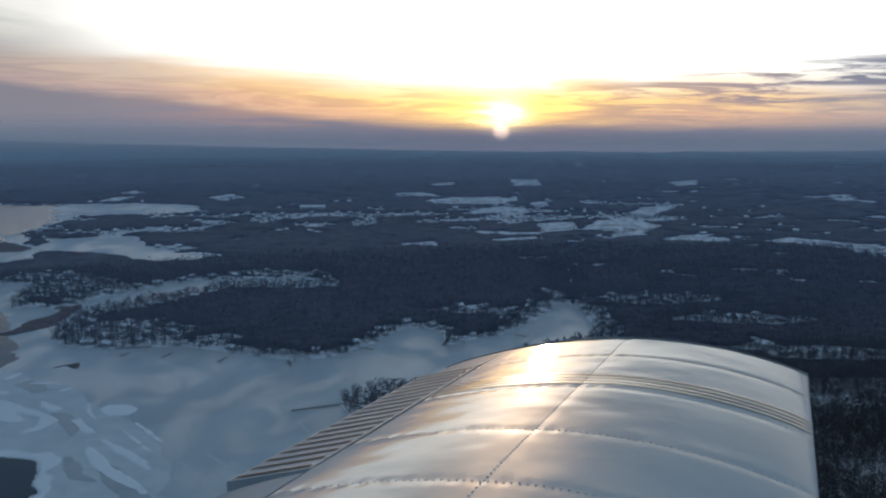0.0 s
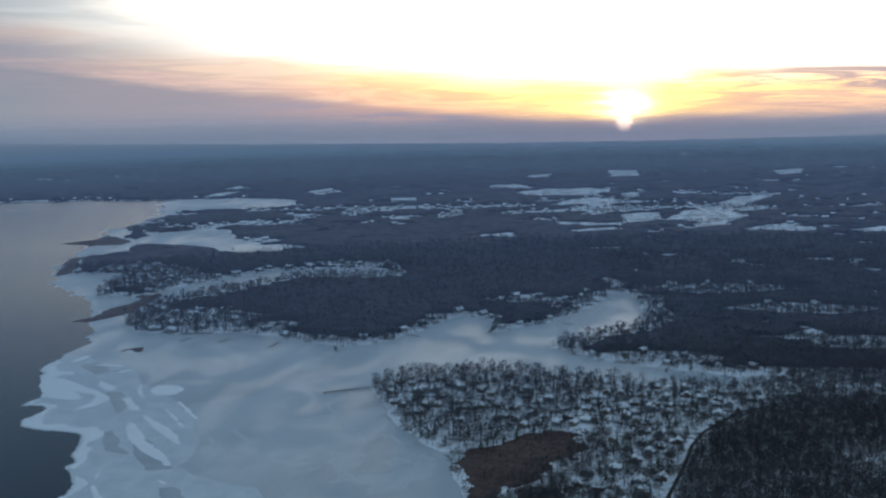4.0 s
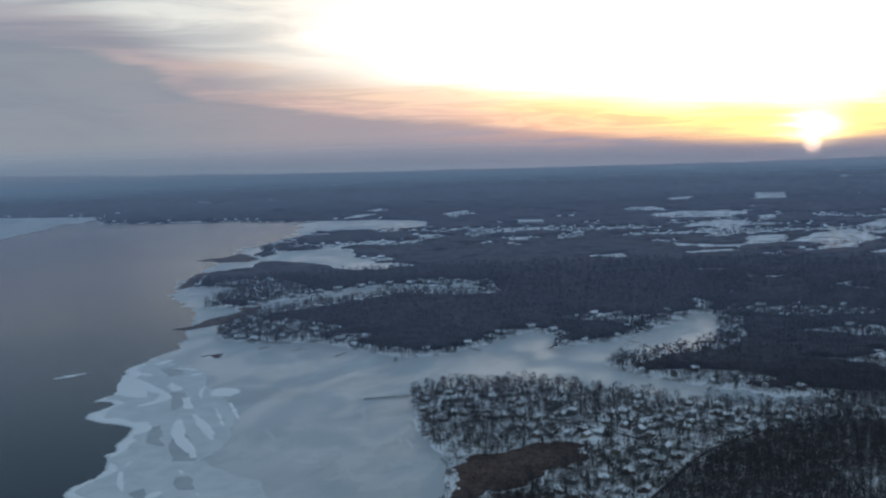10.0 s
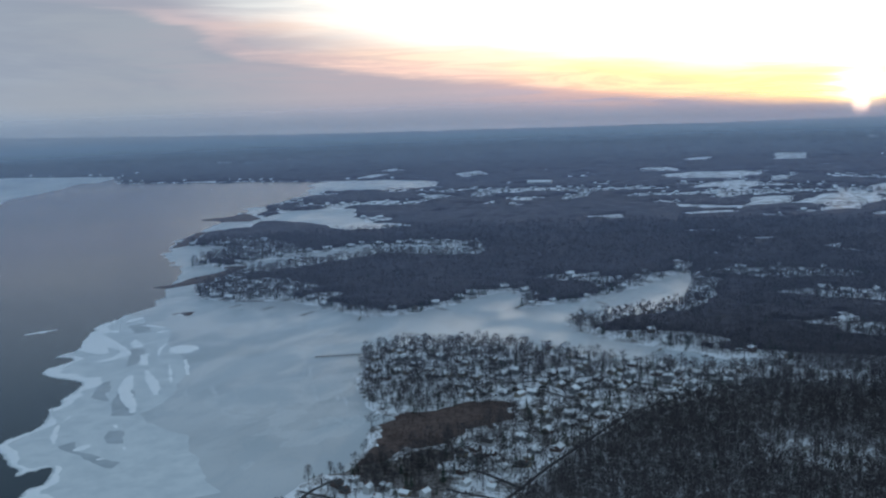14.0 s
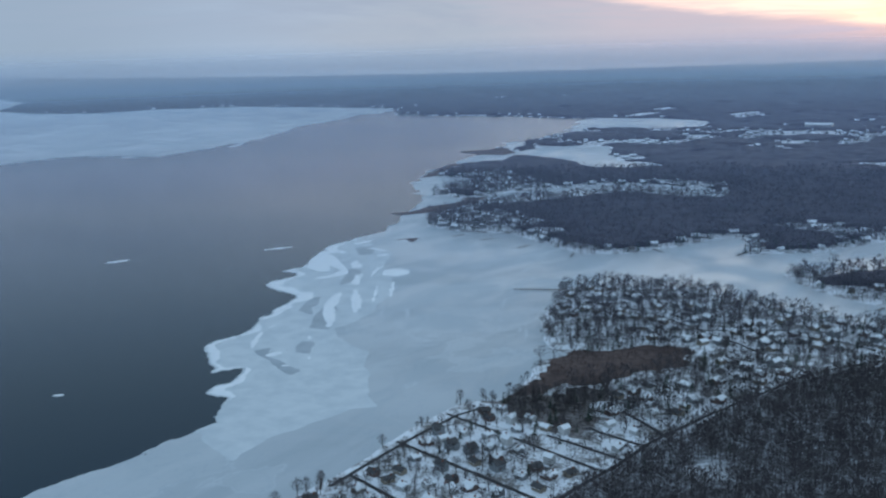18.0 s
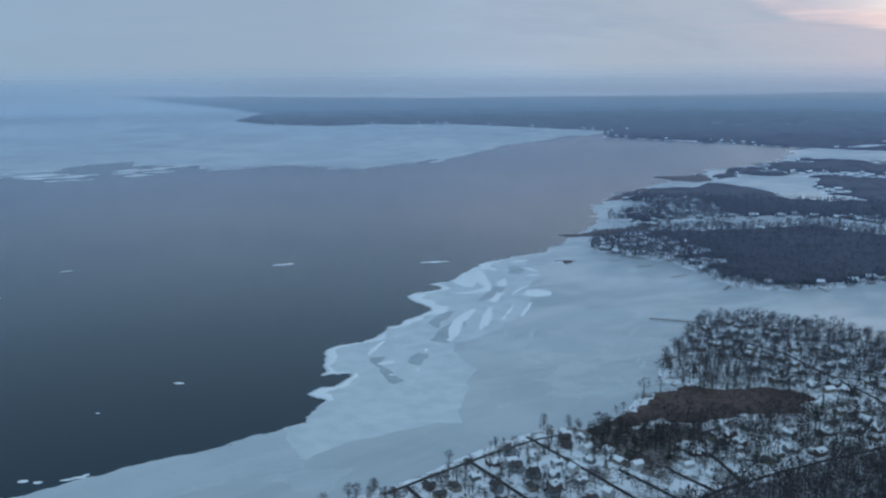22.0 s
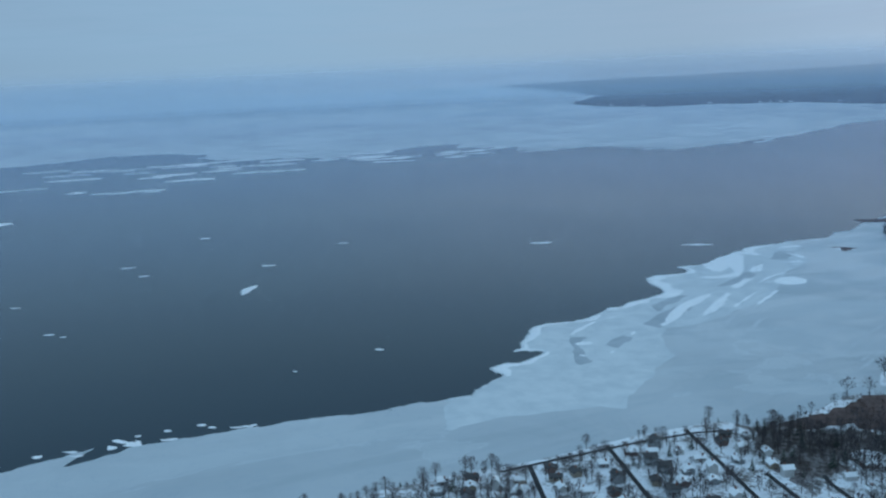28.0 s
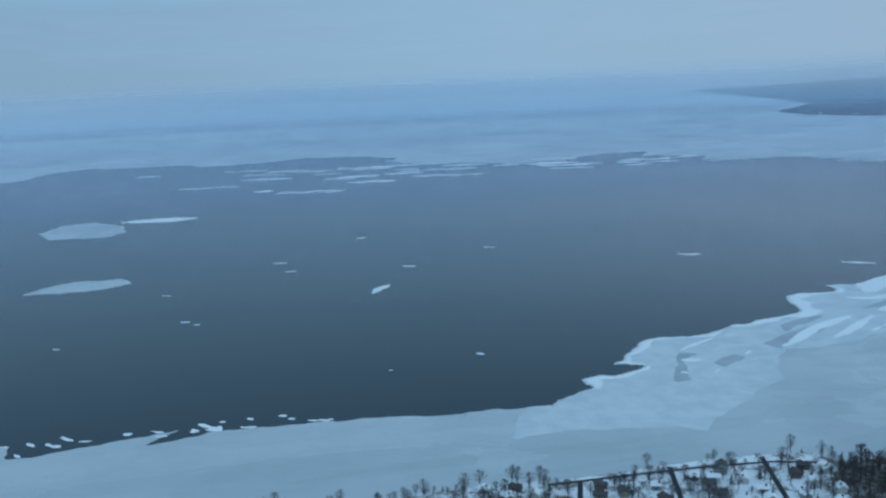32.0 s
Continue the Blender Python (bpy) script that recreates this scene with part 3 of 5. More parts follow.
def opened(x, y):
    """Metres into a clearing; negative in the woods."""
    r = reach(x, y)
    ragged = fbm(x, y, 40, 4, 60)
    made = np.maximum.reduce([signed(p, x, y) for p in FIELDS + PASTURES + LOTS]) + (5 + 6 * np.clip((r - 1650) / 400, 0, 1)) * ragged
    far = np.clip((r - 1650) / 400, 0, 1)
    town = np.exp(-((np.asarray(y) - 2330 - 0.12 * np.asarray(x)) / 230.0) ** 2) * np.clip((900 - np.abs(np.asarray(x) + 100)) / 300, 0, 1)
    wild = (fbm(np.asarray(x) * 0.55, y, 60, 5, 71) - 0.42 + 0.40 * town) * 110 - 45 * (1 - far) - 16 * np.clip((r - 2800) / 600, 0, 1)
    east = np.clip((np.asarray(x) - 60) / 80, 0, 1) * np.clip((np.asarray(y) - 980) / 60, 0, 1)
    wild = np.maximum(wild, (fbm(np.asarray(x) * 0.7, y, 38, 4, 73) - 0.44) * 60 - 30 * (1 - east))
    return np.maximum(made, wild)


def homely(x, y, d):
    """From 0 in the woods to 1 between houses."""
    v = np.clip((signed(HOMES, x, y) + 6) / 12, 0, 1)
    x, y = np.asarray(x, float), np.asarray(y, float)
    v = np.maximum(v, ((d < (27 + 22 * fbm(x, y, 70, 3, 80)) * np.clip((2000 - reach(x, y)) / 500, 0.25, 1)) & (reach(x, y) < 2300) & (y > 700)) * 0.9)
    for cx, cy, a, b in CLUSTERS:
        v = np.maximum(v, np.clip(1.4 - np.hypot((x - cx) / a, (y - cy) / b), 0, 1))
    return v


STREETS = [[(10, 395), (7, 440), (5, 475), (6, 515), (12, 536)], [(8, 412), (70, 396), (118, 384)], [(0, 462), (90, 443), (122, 436)], [(-1, 513), (60, 500), (124, 486)], [(117, 300), (118, 400), (120, 460), (125, 505), (126, 535), (136, 585), (150, 635), (160, 680), (172, 715), (205, 770), (260, 810)],
           [(70, 515), (98, 510), (125, 505)], [(66, 546), (95, 534), (126, 528)], [(90, 572), (110, 560), (131, 546)], [(60, 760), (100, 740), (166, 696)], [(-60, 800), (0, 790), (60, 760), (120, 800), (205, 772)]]


def along(pts, step):
    """Points at even steps along a smooth line."""
    p = np.array(pts, float)
    d = np.r_[0, np.cumsum(np.hypot(*np.diff(p, axis=0).T))]
    t = np.linspace(0, d[-1], max(2, int(d[-1] / step)))
    return np.stack([np.interp(t, d, p[:, 0]), np.interp(t, d, p[:, 1])], 1)


STREET_DOTS = np.concatenate([along(s, 4) for s in STREETS])


def off_street(x, y):
    return np.sqrt(((np.asarray(x)[:, None] - STREET_DOTS[:, 0]) ** 2 + (np.asarray(y)[:, None] - STREET_DOTS[:, 1]) ** 2).min(1))


def ribbon(name, pts, width, rise, mat, step=4):
    c = along(pts, step)
    t = np.gradient(c, axis=0)
    t /= np.hypot(*t.T)[:, None]
    n = np.stack([-t[:, 1], t[:, 0]], 1)
    rows = np.stack([c + n * width * k for k in (-0.5, -0.25, 0.0, 0.25, 0.5)], 1).reshape(-1, 2)
    crown = np.tile([0.0, 0.04, 0.06, 0.04, 0.0], len(c))
    z = ground_z(rows[:, 0], rows[:, 1]) + rise + crown
    k = np.arange(len(c) - 1)[:, None] * 5 + np.arange(4)
    k = k.ravel()
    top = np.stack([rows[:, 0], rows[:, 1], z], 1)
    return sheet(name, top, np.stack([k, k + 1, k + 6, k + 5], 1)[:, ::-1], mat)


def patch(name, poly, mat, base, step, thick, ragged=0.0, size=12.0, seed=0, slope=0.25, bound=None):
    """A flat mass with a worn outline that lies on base(x, y)."""
    p = np.array(poly, float)
    lo, hi = p.min(0) - ragged - step, p.max(0) + ragged + step
    gx, gy = np.arange(lo[0], hi[0] + step, step), np.arange(lo[1], hi[1] + step, step)
    xx, yy = np.meshgrid(gx, gy, indexing="ij")
    x, y = xx.ravel(), yy.ravel()
    d = signed(list(map(tuple, poly)), x, y) + ragged * fbm(x, y, size, 4, seed)
    d = d if bound is None else np.minimum(d, bound(x, y))
    z = base(x, y) + np.clip(d * slope, -thick, thick) * (1 + 0.25 * fbm(x, y, size * 0.6, 3, seed + 5))
    i, j = np.meshgrid(np.arange(len(gx) - 1), np.arange(len(gy) - 1), indexing="ij")
    k = (i * len(gy) + j).ravel()
    v, q = keep(x, y, z, np.stack([k, k + len(gy), k + len(gy) + 1, k + 1], 1), d > -thick / slope * 0.5)
    return sheet(name, v, q, mat)


tagged(patch("grove_floor", GROVE, LITTER, ground_z, 2.0, 0.3, 16, 18, 88, 0.06), "dark brown leaf litter under the grove by the marsh", "ground", kind="structure")
for s in STREETS:
    tagged(ribbon("road", s, 2.7, 0.10, ASPHALT), "narrow dark wet street between snowy lots", "road", kind="structure")
for i, p in enumerate(MARSHES):
    tagged(patch("marsh", p, MARSH, ground_z, 2.0 if i < 2 else 5.0, 0.3, 24 if i == 0 else 6, 30 if i == 0 else 18, 90 + i, 0.04), "flat brown marsh grass on the lake shore", "marsh", kind="structure")


# ---- ice on the lake ----
def bent(points, width, taper=True):
    """An outline round a curved line, pointed at its ends."""
    c = along(points, 5)
    t = np.gradient(c, axis=0)
    t /= np.hypot(*t.T)[:, None]
    n = np.stack([-t[:, 1], t[:, 0]], 1)
    w = width * 0.5 * (np.sin(np.linspace(0.25, math.pi - 0.25, len(c))) ** 0.7 if taper else np.ones(len(c)))
    return [tuple(v) for v in np.concatenate([c + n * w[:, None], (c - n * w[:, None])[::-1]])]


def blob(cx, cy, a, b, turn, n=14):
    t = np.linspace(0, 2 * math.pi, n, endpoint=False)
    u, v, c, s = a * np.cos(t), b * np.sin(t), math.cos(turn), math.sin(turn)
    return [tuple(p) for p in np.stack([cx + u * c - v * s, cy + u * s + v * c], 1)]


def on_ice(x, y):
    return lift(x, y) + 0.25


# paler, snow dusted ice along the open water, with lenses of thin grey ice in it
SHELF = [(-60, 390), (-90, 396)] + [(px - 25, py - 5) for px, py in ICE_EDGE[1:]] + [(-425, 925), (-395, 900), (-350, 880), (-320, 830), (-270, 780), (-225, 722), (-200, 660), (-196, 622), (-178, 604), (-134, 589), (-105, 557), (-68, 517), (-46, 502), (-57, 488), (-61, 461), (-68, 431)]
tagged(patch("ice_shelf", SHELF, PALE, on_ice, 2.2, 0.12, 5.0, 20, 119, 0.05, lambda x, y: frozen(x, y) - 2.5), "pale snow dusted ice along the open water", "ice", kind="structure")


def above_shelf(x, y):
    return on_ice(x, y) + 0.02


def rim(x, y):
    f = frozen(x, y)
    return np.minimum(f - 2.0, 9.0 + 13.0 * fbm(x, y, 34, 4, 231) - f)


tagged(patch("ice_rim", [(-130, 400)] + [(px - 25, py - 5) for px, py in ICE_EDGE[3:]] + [(-380, 900), (-330, 780), (-240, 680), (-150, 520)], SNOW, on_ice, 1.8, 0.3, 2.0, 12, 230, 0.12, rim), "white rim of snow on the edge of the ice", "snow drift", kind="structure")
LENSES = [[(-213, 541), (-136, 511), (-142, 530), (-188, 540), (-205, 556)], [(-180, 556), (-201, 582), (-187, 586), (-163, 560)], [(-219, 609), (-238, 633), (-263, 680), (-262, 694), (-228, 655), (-199, 616)], [(-300, 735), (-322, 765), (-345, 800), (-325, 800), (-298, 760)], [(-380, 850), (-412, 885), (-400, 900), (-368, 868)],
          [(-240, 640), (-262, 662), (-284, 700), (-292, 690), (-268, 648)]]
for i, p in enumerate(LENSES):
    tagged(patch("ice_lens", p, DARK_ICE, above_shelf, 2.0, 0.18, 3.5, 14, 220 + i, 0.08), "thin grey ice between drifts of snow", "ice", kind="structure")
DRIFTS = [[(-346, 745), (-332, 749), (-325, 779), (-341, 794), (-403, 839), (-429, 845), (-409, 808), (-390, 780), (-360, 770), (-352, 778), (-372, 800), (-345, 786), (-338, 765)], blob(-410, 858, 10, 6, 2.6), [(-356, 812), (-368, 839), (-334, 810), (-340, 800)], [(-294, 745), (-319, 778), (-311, 784), (-285, 749)]] + [
          bent([(-206, 621), (-220, 638), (-250, 669), (-272, 702), (-279, 715)], 13), bent([(-218, 668), (-236, 690), (-262, 718), (-275, 731)], 11), bent([(-228, 703), (-246, 727), (-268, 756)], 5), bent([(-228, 728), (-242, 746), (-262, 773)], 4.5), [(-294, 791), (-304, 808), (-303, 822), (-285, 824), (-272, 812), (-274, 793)]] + [
          blob(-425, 913, 14, 5, 1.5), bent([(-402, 888), (-385, 890), (-367, 886)], 8), blob(-357, 868, 8, 4, 1.3), blob(-190, 545, 8, 5, 1.5), blob(-162, 529, 3.5, 2.5, 0.4), bent([(-212, 542), (-230, 562), (-245, 585), (-250, 607)], 5),
          bent([(-150, 540), (-175, 572), (-205, 597)], 3), bent([(-290, 770), (-310, 800), (-322, 830)], 3.5)]
for i, p in enumerate(DRIFTS):
    tagged(patch("snow_drift", p, SNOW, on_ice, 1.6, 0.4, 2.2, 9, 120 + i, 0.2), "white wind-blown snow drift lying on the grey ice", "snow drift", "drifts on the bay ice")
# faint old ridges that curve with the current through the grey ice
ridges = random.Random(17)
for i in range(13):
    ox, oy = 14 + 12 * i + ridges.uniform(-9, 9), 10 + 4 * i + ridges.uniform(-30, 30)
    bow = ridges.uniform(-6, 6)
    u = 0.75 + 0.4 * ridges.random()
    line = [(-206 + ox + u * dx + bow * math.sin(k * 1.2), 640 + oy + u * dy) for k, (dx, dy) in enumerate(((0, -22), (-10, 0), (-32, 32), (-52, 62), (-60, 84)))]
    tagged(patch("ice_ridge", bent(line, ridges.uniform(2.0, 4.0)), ICE_LIGHT, on_ice, 1.8, 0.16, 1.5, 8, 260 + i, 0.12), "faint pale ridge refrozen in grey ice", "ice ridge", "ridges in the bay ice")
FLOES = [blob(-600, 695, 13, 6, 1.2), blob(-735, 490, 10, 3, 1.3), bent([(-500, 330), (-522, 338), (-540, 350)], 9), blob(-715, 230, 9, 2.5, 1.4), blob(-655, 245, 7, 2.5, 1.4), blob(-430, 156, 5, 2, 1.3), blob(-416, 168, 3, 1.5, 1.3), blob(-360, 60, 5, 2, 1.2), blob(-225, 330, 3.5, 2, 0.3), blob(-250, 400, 4, 2, 0.8), blob(-640, 380, 8, 3, 1.2),
         [(-612, -40), (-650, -30), (-678, 0), (-678, 52), (-645, 72), (-618, 40), (-612, 0)], [(-1050, -125), (-1130, -160), (-1215, -145), (-1232, -95), (-1165, -40), (-1090, -20), (-1040, -40)], blob(-1215, 10, 50, 22, 1.4), blob(-492, 838, 16, 2.5, 1.1), blob(-560, 120, 6, 2.5, 1.0), blob(-880, 330, 9, 3, 1.4)]
fr = random.Random(9)
for i in range(26):
    v = fr.random()
    FLOES.append(blob(-112 - 14 * v + fr.gauss(0, 6) - 6, 70 + 230 * v + fr.gauss(0, 8), fr.uniform(2, 6.5), fr.uniform(1.2, 3.0), fr.uniform(0.6, 1.6), 9))
for i, p in enumerate(FLOES):
    tagged(patch("ice_floe", p, SNOW if i != 11 and i != 12 else ICE, lift, 4.0 if 11 <= i < 17 else 1.2 if i > 16 else 2.0, 0.4, 6 if 11 <= i < 17 else 1.8 if i > 16 else 3.0, 12 if i < 17 else 5, 150 + i, 0.15), "pale broken ice floe drifting on open water", "ice floe", "floes on the lake")
LONG_FLOES = [(-1540, 262, 66, 15, 1.46), (-1690, 380, 56, 16, 1.5), (-2070, 420, 40, 18, 1.5), (-2085, 580, 62, 16, 1.45), (-1606, 165, 18, 12, 1.5), (-2712, 835, 70, 22, 1.4), (-1746, 36, 62, 7, 1.5), (-1835, 365, 50, 14, 1.5), (-1830, 850, 62, 14, 1.3), (-1740, 560, 72, 14, 1.35), (-2300, 720, 80, 14, 1.35), (-1990, 640, 50, 12, 1.4), (-2640, 1100, 90, 26, 1.2), (-2350, 1850, 110, 34, 0.9), (-1215, 10, 48, 18, 1.5)]
fr = random.Random(31)
for i in range(46):
    u = fr.random()
    LONG_FLOES.append((-1820 - 330 * u + fr.gauss(0, 110), 1150 - 1150 * u + fr.gauss(0, 120), fr.uniform(12, 60), fr.uniform(3.5, 10), 1.4 + fr.gauss(0, 0.10)))
for i, (cx, cy, a, b, turn) in enumerate(LONG_FLOES):
    tagged(patch("ice_floe", blob(cx, cy, a, b, turn, 18), SNOW if i % 3 else PALE, on_ice, 5.0, 0.8, min(26, b * 1.5), 30, 180 + i, 0.05), "long ragged snow covered floe near the far ice", "ice floe", "floes on the far ice")


# ---- woods ----
def template(seed, twigs, fan, trunk_sides=3, conifer=False):
    """A tree one unit high: vertices and triangles."""
    rng = random.Random(seed)
    v, f = [], []

    def tube(a, b, ra, rb, sides):
        k = len(v)
        a, b = Vector(a), Vector(b)
        ax = (b - a).normalized()
        u = ax.orthogonal().normalized()
        w = ax.cross(u)
        for p, r in ((a, ra), (b, rb)):
            for s in range(sides):
                t = 2 * math.pi * s / sides
                v.append(p + u * r * math.cos(t) + w * r * math.sin(t))
        for s in range(sides):
            s2 = (s + 1) % sides
            f.append((k + s, k + s2, k + sides + s2))
            f.append((k + s, k + sides + s2, k + sides + s))

    if conifer:
        tube((0, 0, 0), (0, 0, 0.9), 0.02, 0.004, trunk_sides)
        for i in range(twigs):
            h = 0.1 + 0.9 * (i / twigs)
            r = (1.02 - h) * 0.27 * rng.uniform(0.75, 1.15)
            t = i * 2.4 + rng.uniform(-0.3, 0.3)
            d, n = Vector((math.cos(t), math.sin(t), 0)), Vector((-math.sin(t), math.cos(t), 0))
            k = len(v)
            v.extend([Vector((0, 0, h + 0.05)), d * r + n * r * 0.55 + Vector((0, 0, h - 0.06)), d * r * 1.15 + Vector((0, 0, h - 0.03)), d * r - n * r * 0.55 + Vector((0, 0, h - 0.06))])
            f.extend([(k, k + 1, k + 2), (k, k + 2, k + 3)])
        return np.array([tuple(p) for p in v]), np.array(f)
    lean = (rng.uniform(-0.03, 0.03), rng.uniform(-0.03, 0.03))
    tube((0, 0, -0.02), (lean[0], lean[1], 0.45), 0.022, 0.013, trunk_sides)
    tube((lean[0], lean[1], 0.45), (lean[0] * 2.5, lean[1] * 2.5, 0.88), 0.013, 0.003, trunk_sides)
    wide = rng.uniform(0.32, 0.45)
    limbs = max(5, twigs // 6)
    for i in range(limbs):
        t = i * 2.4 + rng.uniform(-0.4, 0.4)
        h0 = 0.26 + 0.34 * i / limbs
        a = Vector((lean[0], lean[1], h0))
        b = Vector((math.cos(t) * wide * 0.75, math.sin(t) * wide * 0.75, h0 + 0.22 + 0.1 * rng.random()))
        n = Vector((-math.sin(t), math.cos(t), 0.3)).normalized() * 0.008
        k = len(v)
        v.extend([a + n, a - n, b])
        f.append((k, k + 1, k + 2))
    for i in range(twigs):
        t, z = i * 2.4 + rng.uniform(-0.5, 0.5), rng.uniform(-1.0, 1.0)
        s = (rng.random() ** 0.4) * math.sqrt(1 - z * z)
        o = Vector((math.cos(t) * s, math.sin(t) * s, z))
        a = Vector((o.x * wide * 0.55, o.y * wide * 0.55, 0.58 + o.z * 0.24))
        b = Vector((o.x * wide * rng.uniform(0.85, 1.12), o.y * wide * rng.uniform(0.85, 1.12), min(1.0, 0.66 + o.z * 0.33 + rng.uniform(-0.03, 0.05))))
        n = Vector((rng.uniform(-1, 1), rng.uniform(-1, 1), rng.uniform(-0.5, 0.5))).normalized()
        k = len(v)
        v.extend([a, b + n * fan, b - n * fan])
        f.append((k, k + 1, k + 2))
    return np.array([tuple(p) for p in v]), np.array(f)


def stand(name, x, y, heights, temps, mat, seed, wide=1.0):
    """Many trees as one mesh."""
    rng = np.random.default_rng(seed)
    z = ground_z(x, y)
    pick = rng.integers(0, len(temps), len(x))
    turn = rng.uniform(0, 2 * math.pi, len(x))
    verts, faces, base = [], [], 0
    for i, (tv, tf) in enumerate(temps):
        s = np.where(pick == i)[0]
        if not len(s):
            continue
        c, sn, h = np.cos(turn[s])[:, None], np.sin(turn[s])[:, None], heights[s][:, None]
        px = (tv[:, 0] * c - tv[:, 1] * sn) * h * wide + x[s][:, None]
        py = (tv[:, 0] * sn + tv[:, 1] * c) * h * wide + y[s][:, None]
        pz = tv[:, 2] * h + z[s][:, None]
        verts.append(np.stack([px, py, pz], 2).reshape(-1, 3))
        faces.append((tf[None] + (np.arange(len(s)) * len(tv))[:, None, None]).reshape(-1, 3) + base)
        base += len(s) * len(tv)
    return sheet(name, np.concatenate(verts), np.concatenate(faces), mat, smooth=False)


def scatter(x0, x1, y0, y1, step, seed):
    rng = np.random.default_rng(seed)
    gx, gy = np.meshgrid(np.arange(x0, x1, step), np.arange(y0, y1, step), indexing="ij")
    return (gx + rng.uniform(-0.48, 0.48, gx.shape) * step).ravel(), (gy + rng.uniform(-0.48, 0.48, gy.shape) * step).ravel()


# houses first, so that trees keep clear of them
def box(bm, x0, x1, y0, y1, z0, z1):
    m = Matrix.Translation(((x0 + x1) / 2, (y0 + y1) / 2, (z0 + z1) / 2)) @ Matrix.Diagonal((x1 - x0, y1 - y0, z1 - z0, 1))
    bmesh.ops.create_cube(bm, size=1, matrix=m)


def gable(bm, w, d, h, top):
    """A body with two pointed ends along x."""
    p = [(-w / 2, -d / 2, -0.5), (w / 2, -d / 2, -0.5), (w / 2, d / 2, -0.5), (-w / 2, d / 2, -0.5), (-w / 2, -d / 2, h), (w / 2, -d / 2, h), (w / 2, d / 2, h), (-w / 2, d / 2, h), (-w / 2, 0, top), (w / 2, 0, top)]
    v = [bm.verts.new(q) for q in p]
    for f in ((3, 2, 1, 0), (0, 1, 5, 4), (2, 3, 7, 6), (1, 2, 6, 9, 5), (3, 0, 4, 8, 7), (4, 5, 9, 8), (6, 7, 8, 9)):
        bm.faces.new([v[i] for i in f])


def slope(bm, w, d, h, top, sign, thick=0.28, over=0.5):
    """One pitch of a roof, a slab with eaves."""
    k = (top - h) / (d / 2)
    ye, ze = sign * (d / 2 + over), h - over * k
    p = [(-w / 2 - over, 0, top), (w / 2 + over, 0, top), (w / 2 + over, ye, ze), (-w / 2 - over, ye, ze)]
    lo = [bm.verts.new((a, b, c + 0.02)) for a, b, c in p]
    hi = [bm.verts.new((a, b, c + 0.02 + thick)) for a, b, c in p]
    bm.faces.new(lo)
    bm.faces.new(hi[::-1])
    for i in range(4):
        j = (i + 1) % 4
        bm.faces.new((lo[i], hi[i], hi[j], lo[j]))
    bmesh.ops.recalc_face_normals(bm, faces=bm.faces)


def house(w, d, h, top, walls, roof, wing, label, detail=True):
    root = new("house")
    tagged(root, label, "house", "houses by the bay")
    bm = bmesh.new()
    gable(bm, w, d, h, top)
    part("wall", bm, walls, root)
    for sgn in (-1, 1):
        bm = bmesh.new()
        slope(bm, w, d, h, top, sgn)
        part("roof", bm, roof, root)
    if wing:
        bm = bmesh.new()
        gable(bm, w * 0.45, d * 0.8, h * 0.8, top * 0.78)
        bmesh.ops.rotate(bm, verts=bm.verts, matrix=Matrix.Rotation(math.pi / 2, 3, "Z"))
        bmesh.ops.translate(bm, verts=bm.verts, vec=(w * 0.18, -d * 0.6, 0))
        part("wall", bm, walls, root)
        for sgn in (-1, 1):
            bm = bmesh.new()
            slope(bm, w * 0.45, d * 0.8, h * 0.8, top * 0.78, sgn)
            bmesh.ops.rotate(bm, verts=bm.verts, matrix=Matrix.Rotation(math.pi / 2, 3, "Z"))
            bmesh.ops.translate(bm, verts=bm.verts, vec=(w * 0.18, -d * 0.6, 0))
            part("roof", bm, roof, root)
    if detail:
        bm = bmesh.new()
        box(bm, -w * 0.3, -w * 0.3 + 0.8, 0.3, 1.0, h * 0.6, top + 1.0)
        part("chimney", bm, BRICK, root, "brick chimney")
        for sx in (-0.32, -0.1, 0.32):
            for sy in (-1, 1):
                bm = bmesh.new()
                box(bm, sx * w - 0.55, sx * w + 0.55, sy * d / 2 - 0.04, sy * d / 2 + 0.05, 1.0, 2.3)
                frame_ob = part("window", bm, SIDING[0], root, "white window frame")
                bm = bmesh.new()
                box(bm, sx * w - 0.44, sx * w + 0.44, sy * d / 2 - 0.02, sy * d / 2 + 0.07, 1.1, 2.2)
                part("pane", bm, GLASS, frame_ob, "dark glass pane")
        bm = bmesh.new()
        box(bm, 0.08 * w - 0.5, 0.08 * w + 0.5, d / 2 - 0.03, d / 2 + 0.06, 0.0, 2.05)
        part("door", bm, PAINT, root, "dark painted door")
    return root


def put_houses(spots, temps):
    for i, (hx, hy, turn) in enumerate(spots):
        m = pose(hx, hy, float(ground_z(np.array([hx]), np.array([hy]))[0]) + 0.35, 0, 0, turn)
        t = temps[i % len(temps)]
        if i < len(temps):
            t.matrix_basis = m
        else:
            copy_thing(t, m)


def spaced(x, y, gap):
    """Drops points that lie too near to earlier ones."""
    out = []
    for i in range(len(x)):
        if all((x[i] - a) ** 2 + (y[i] - b) ** 2 > gap * gap for a, b in out):
            out.append((x[i], y[i]))
    return out


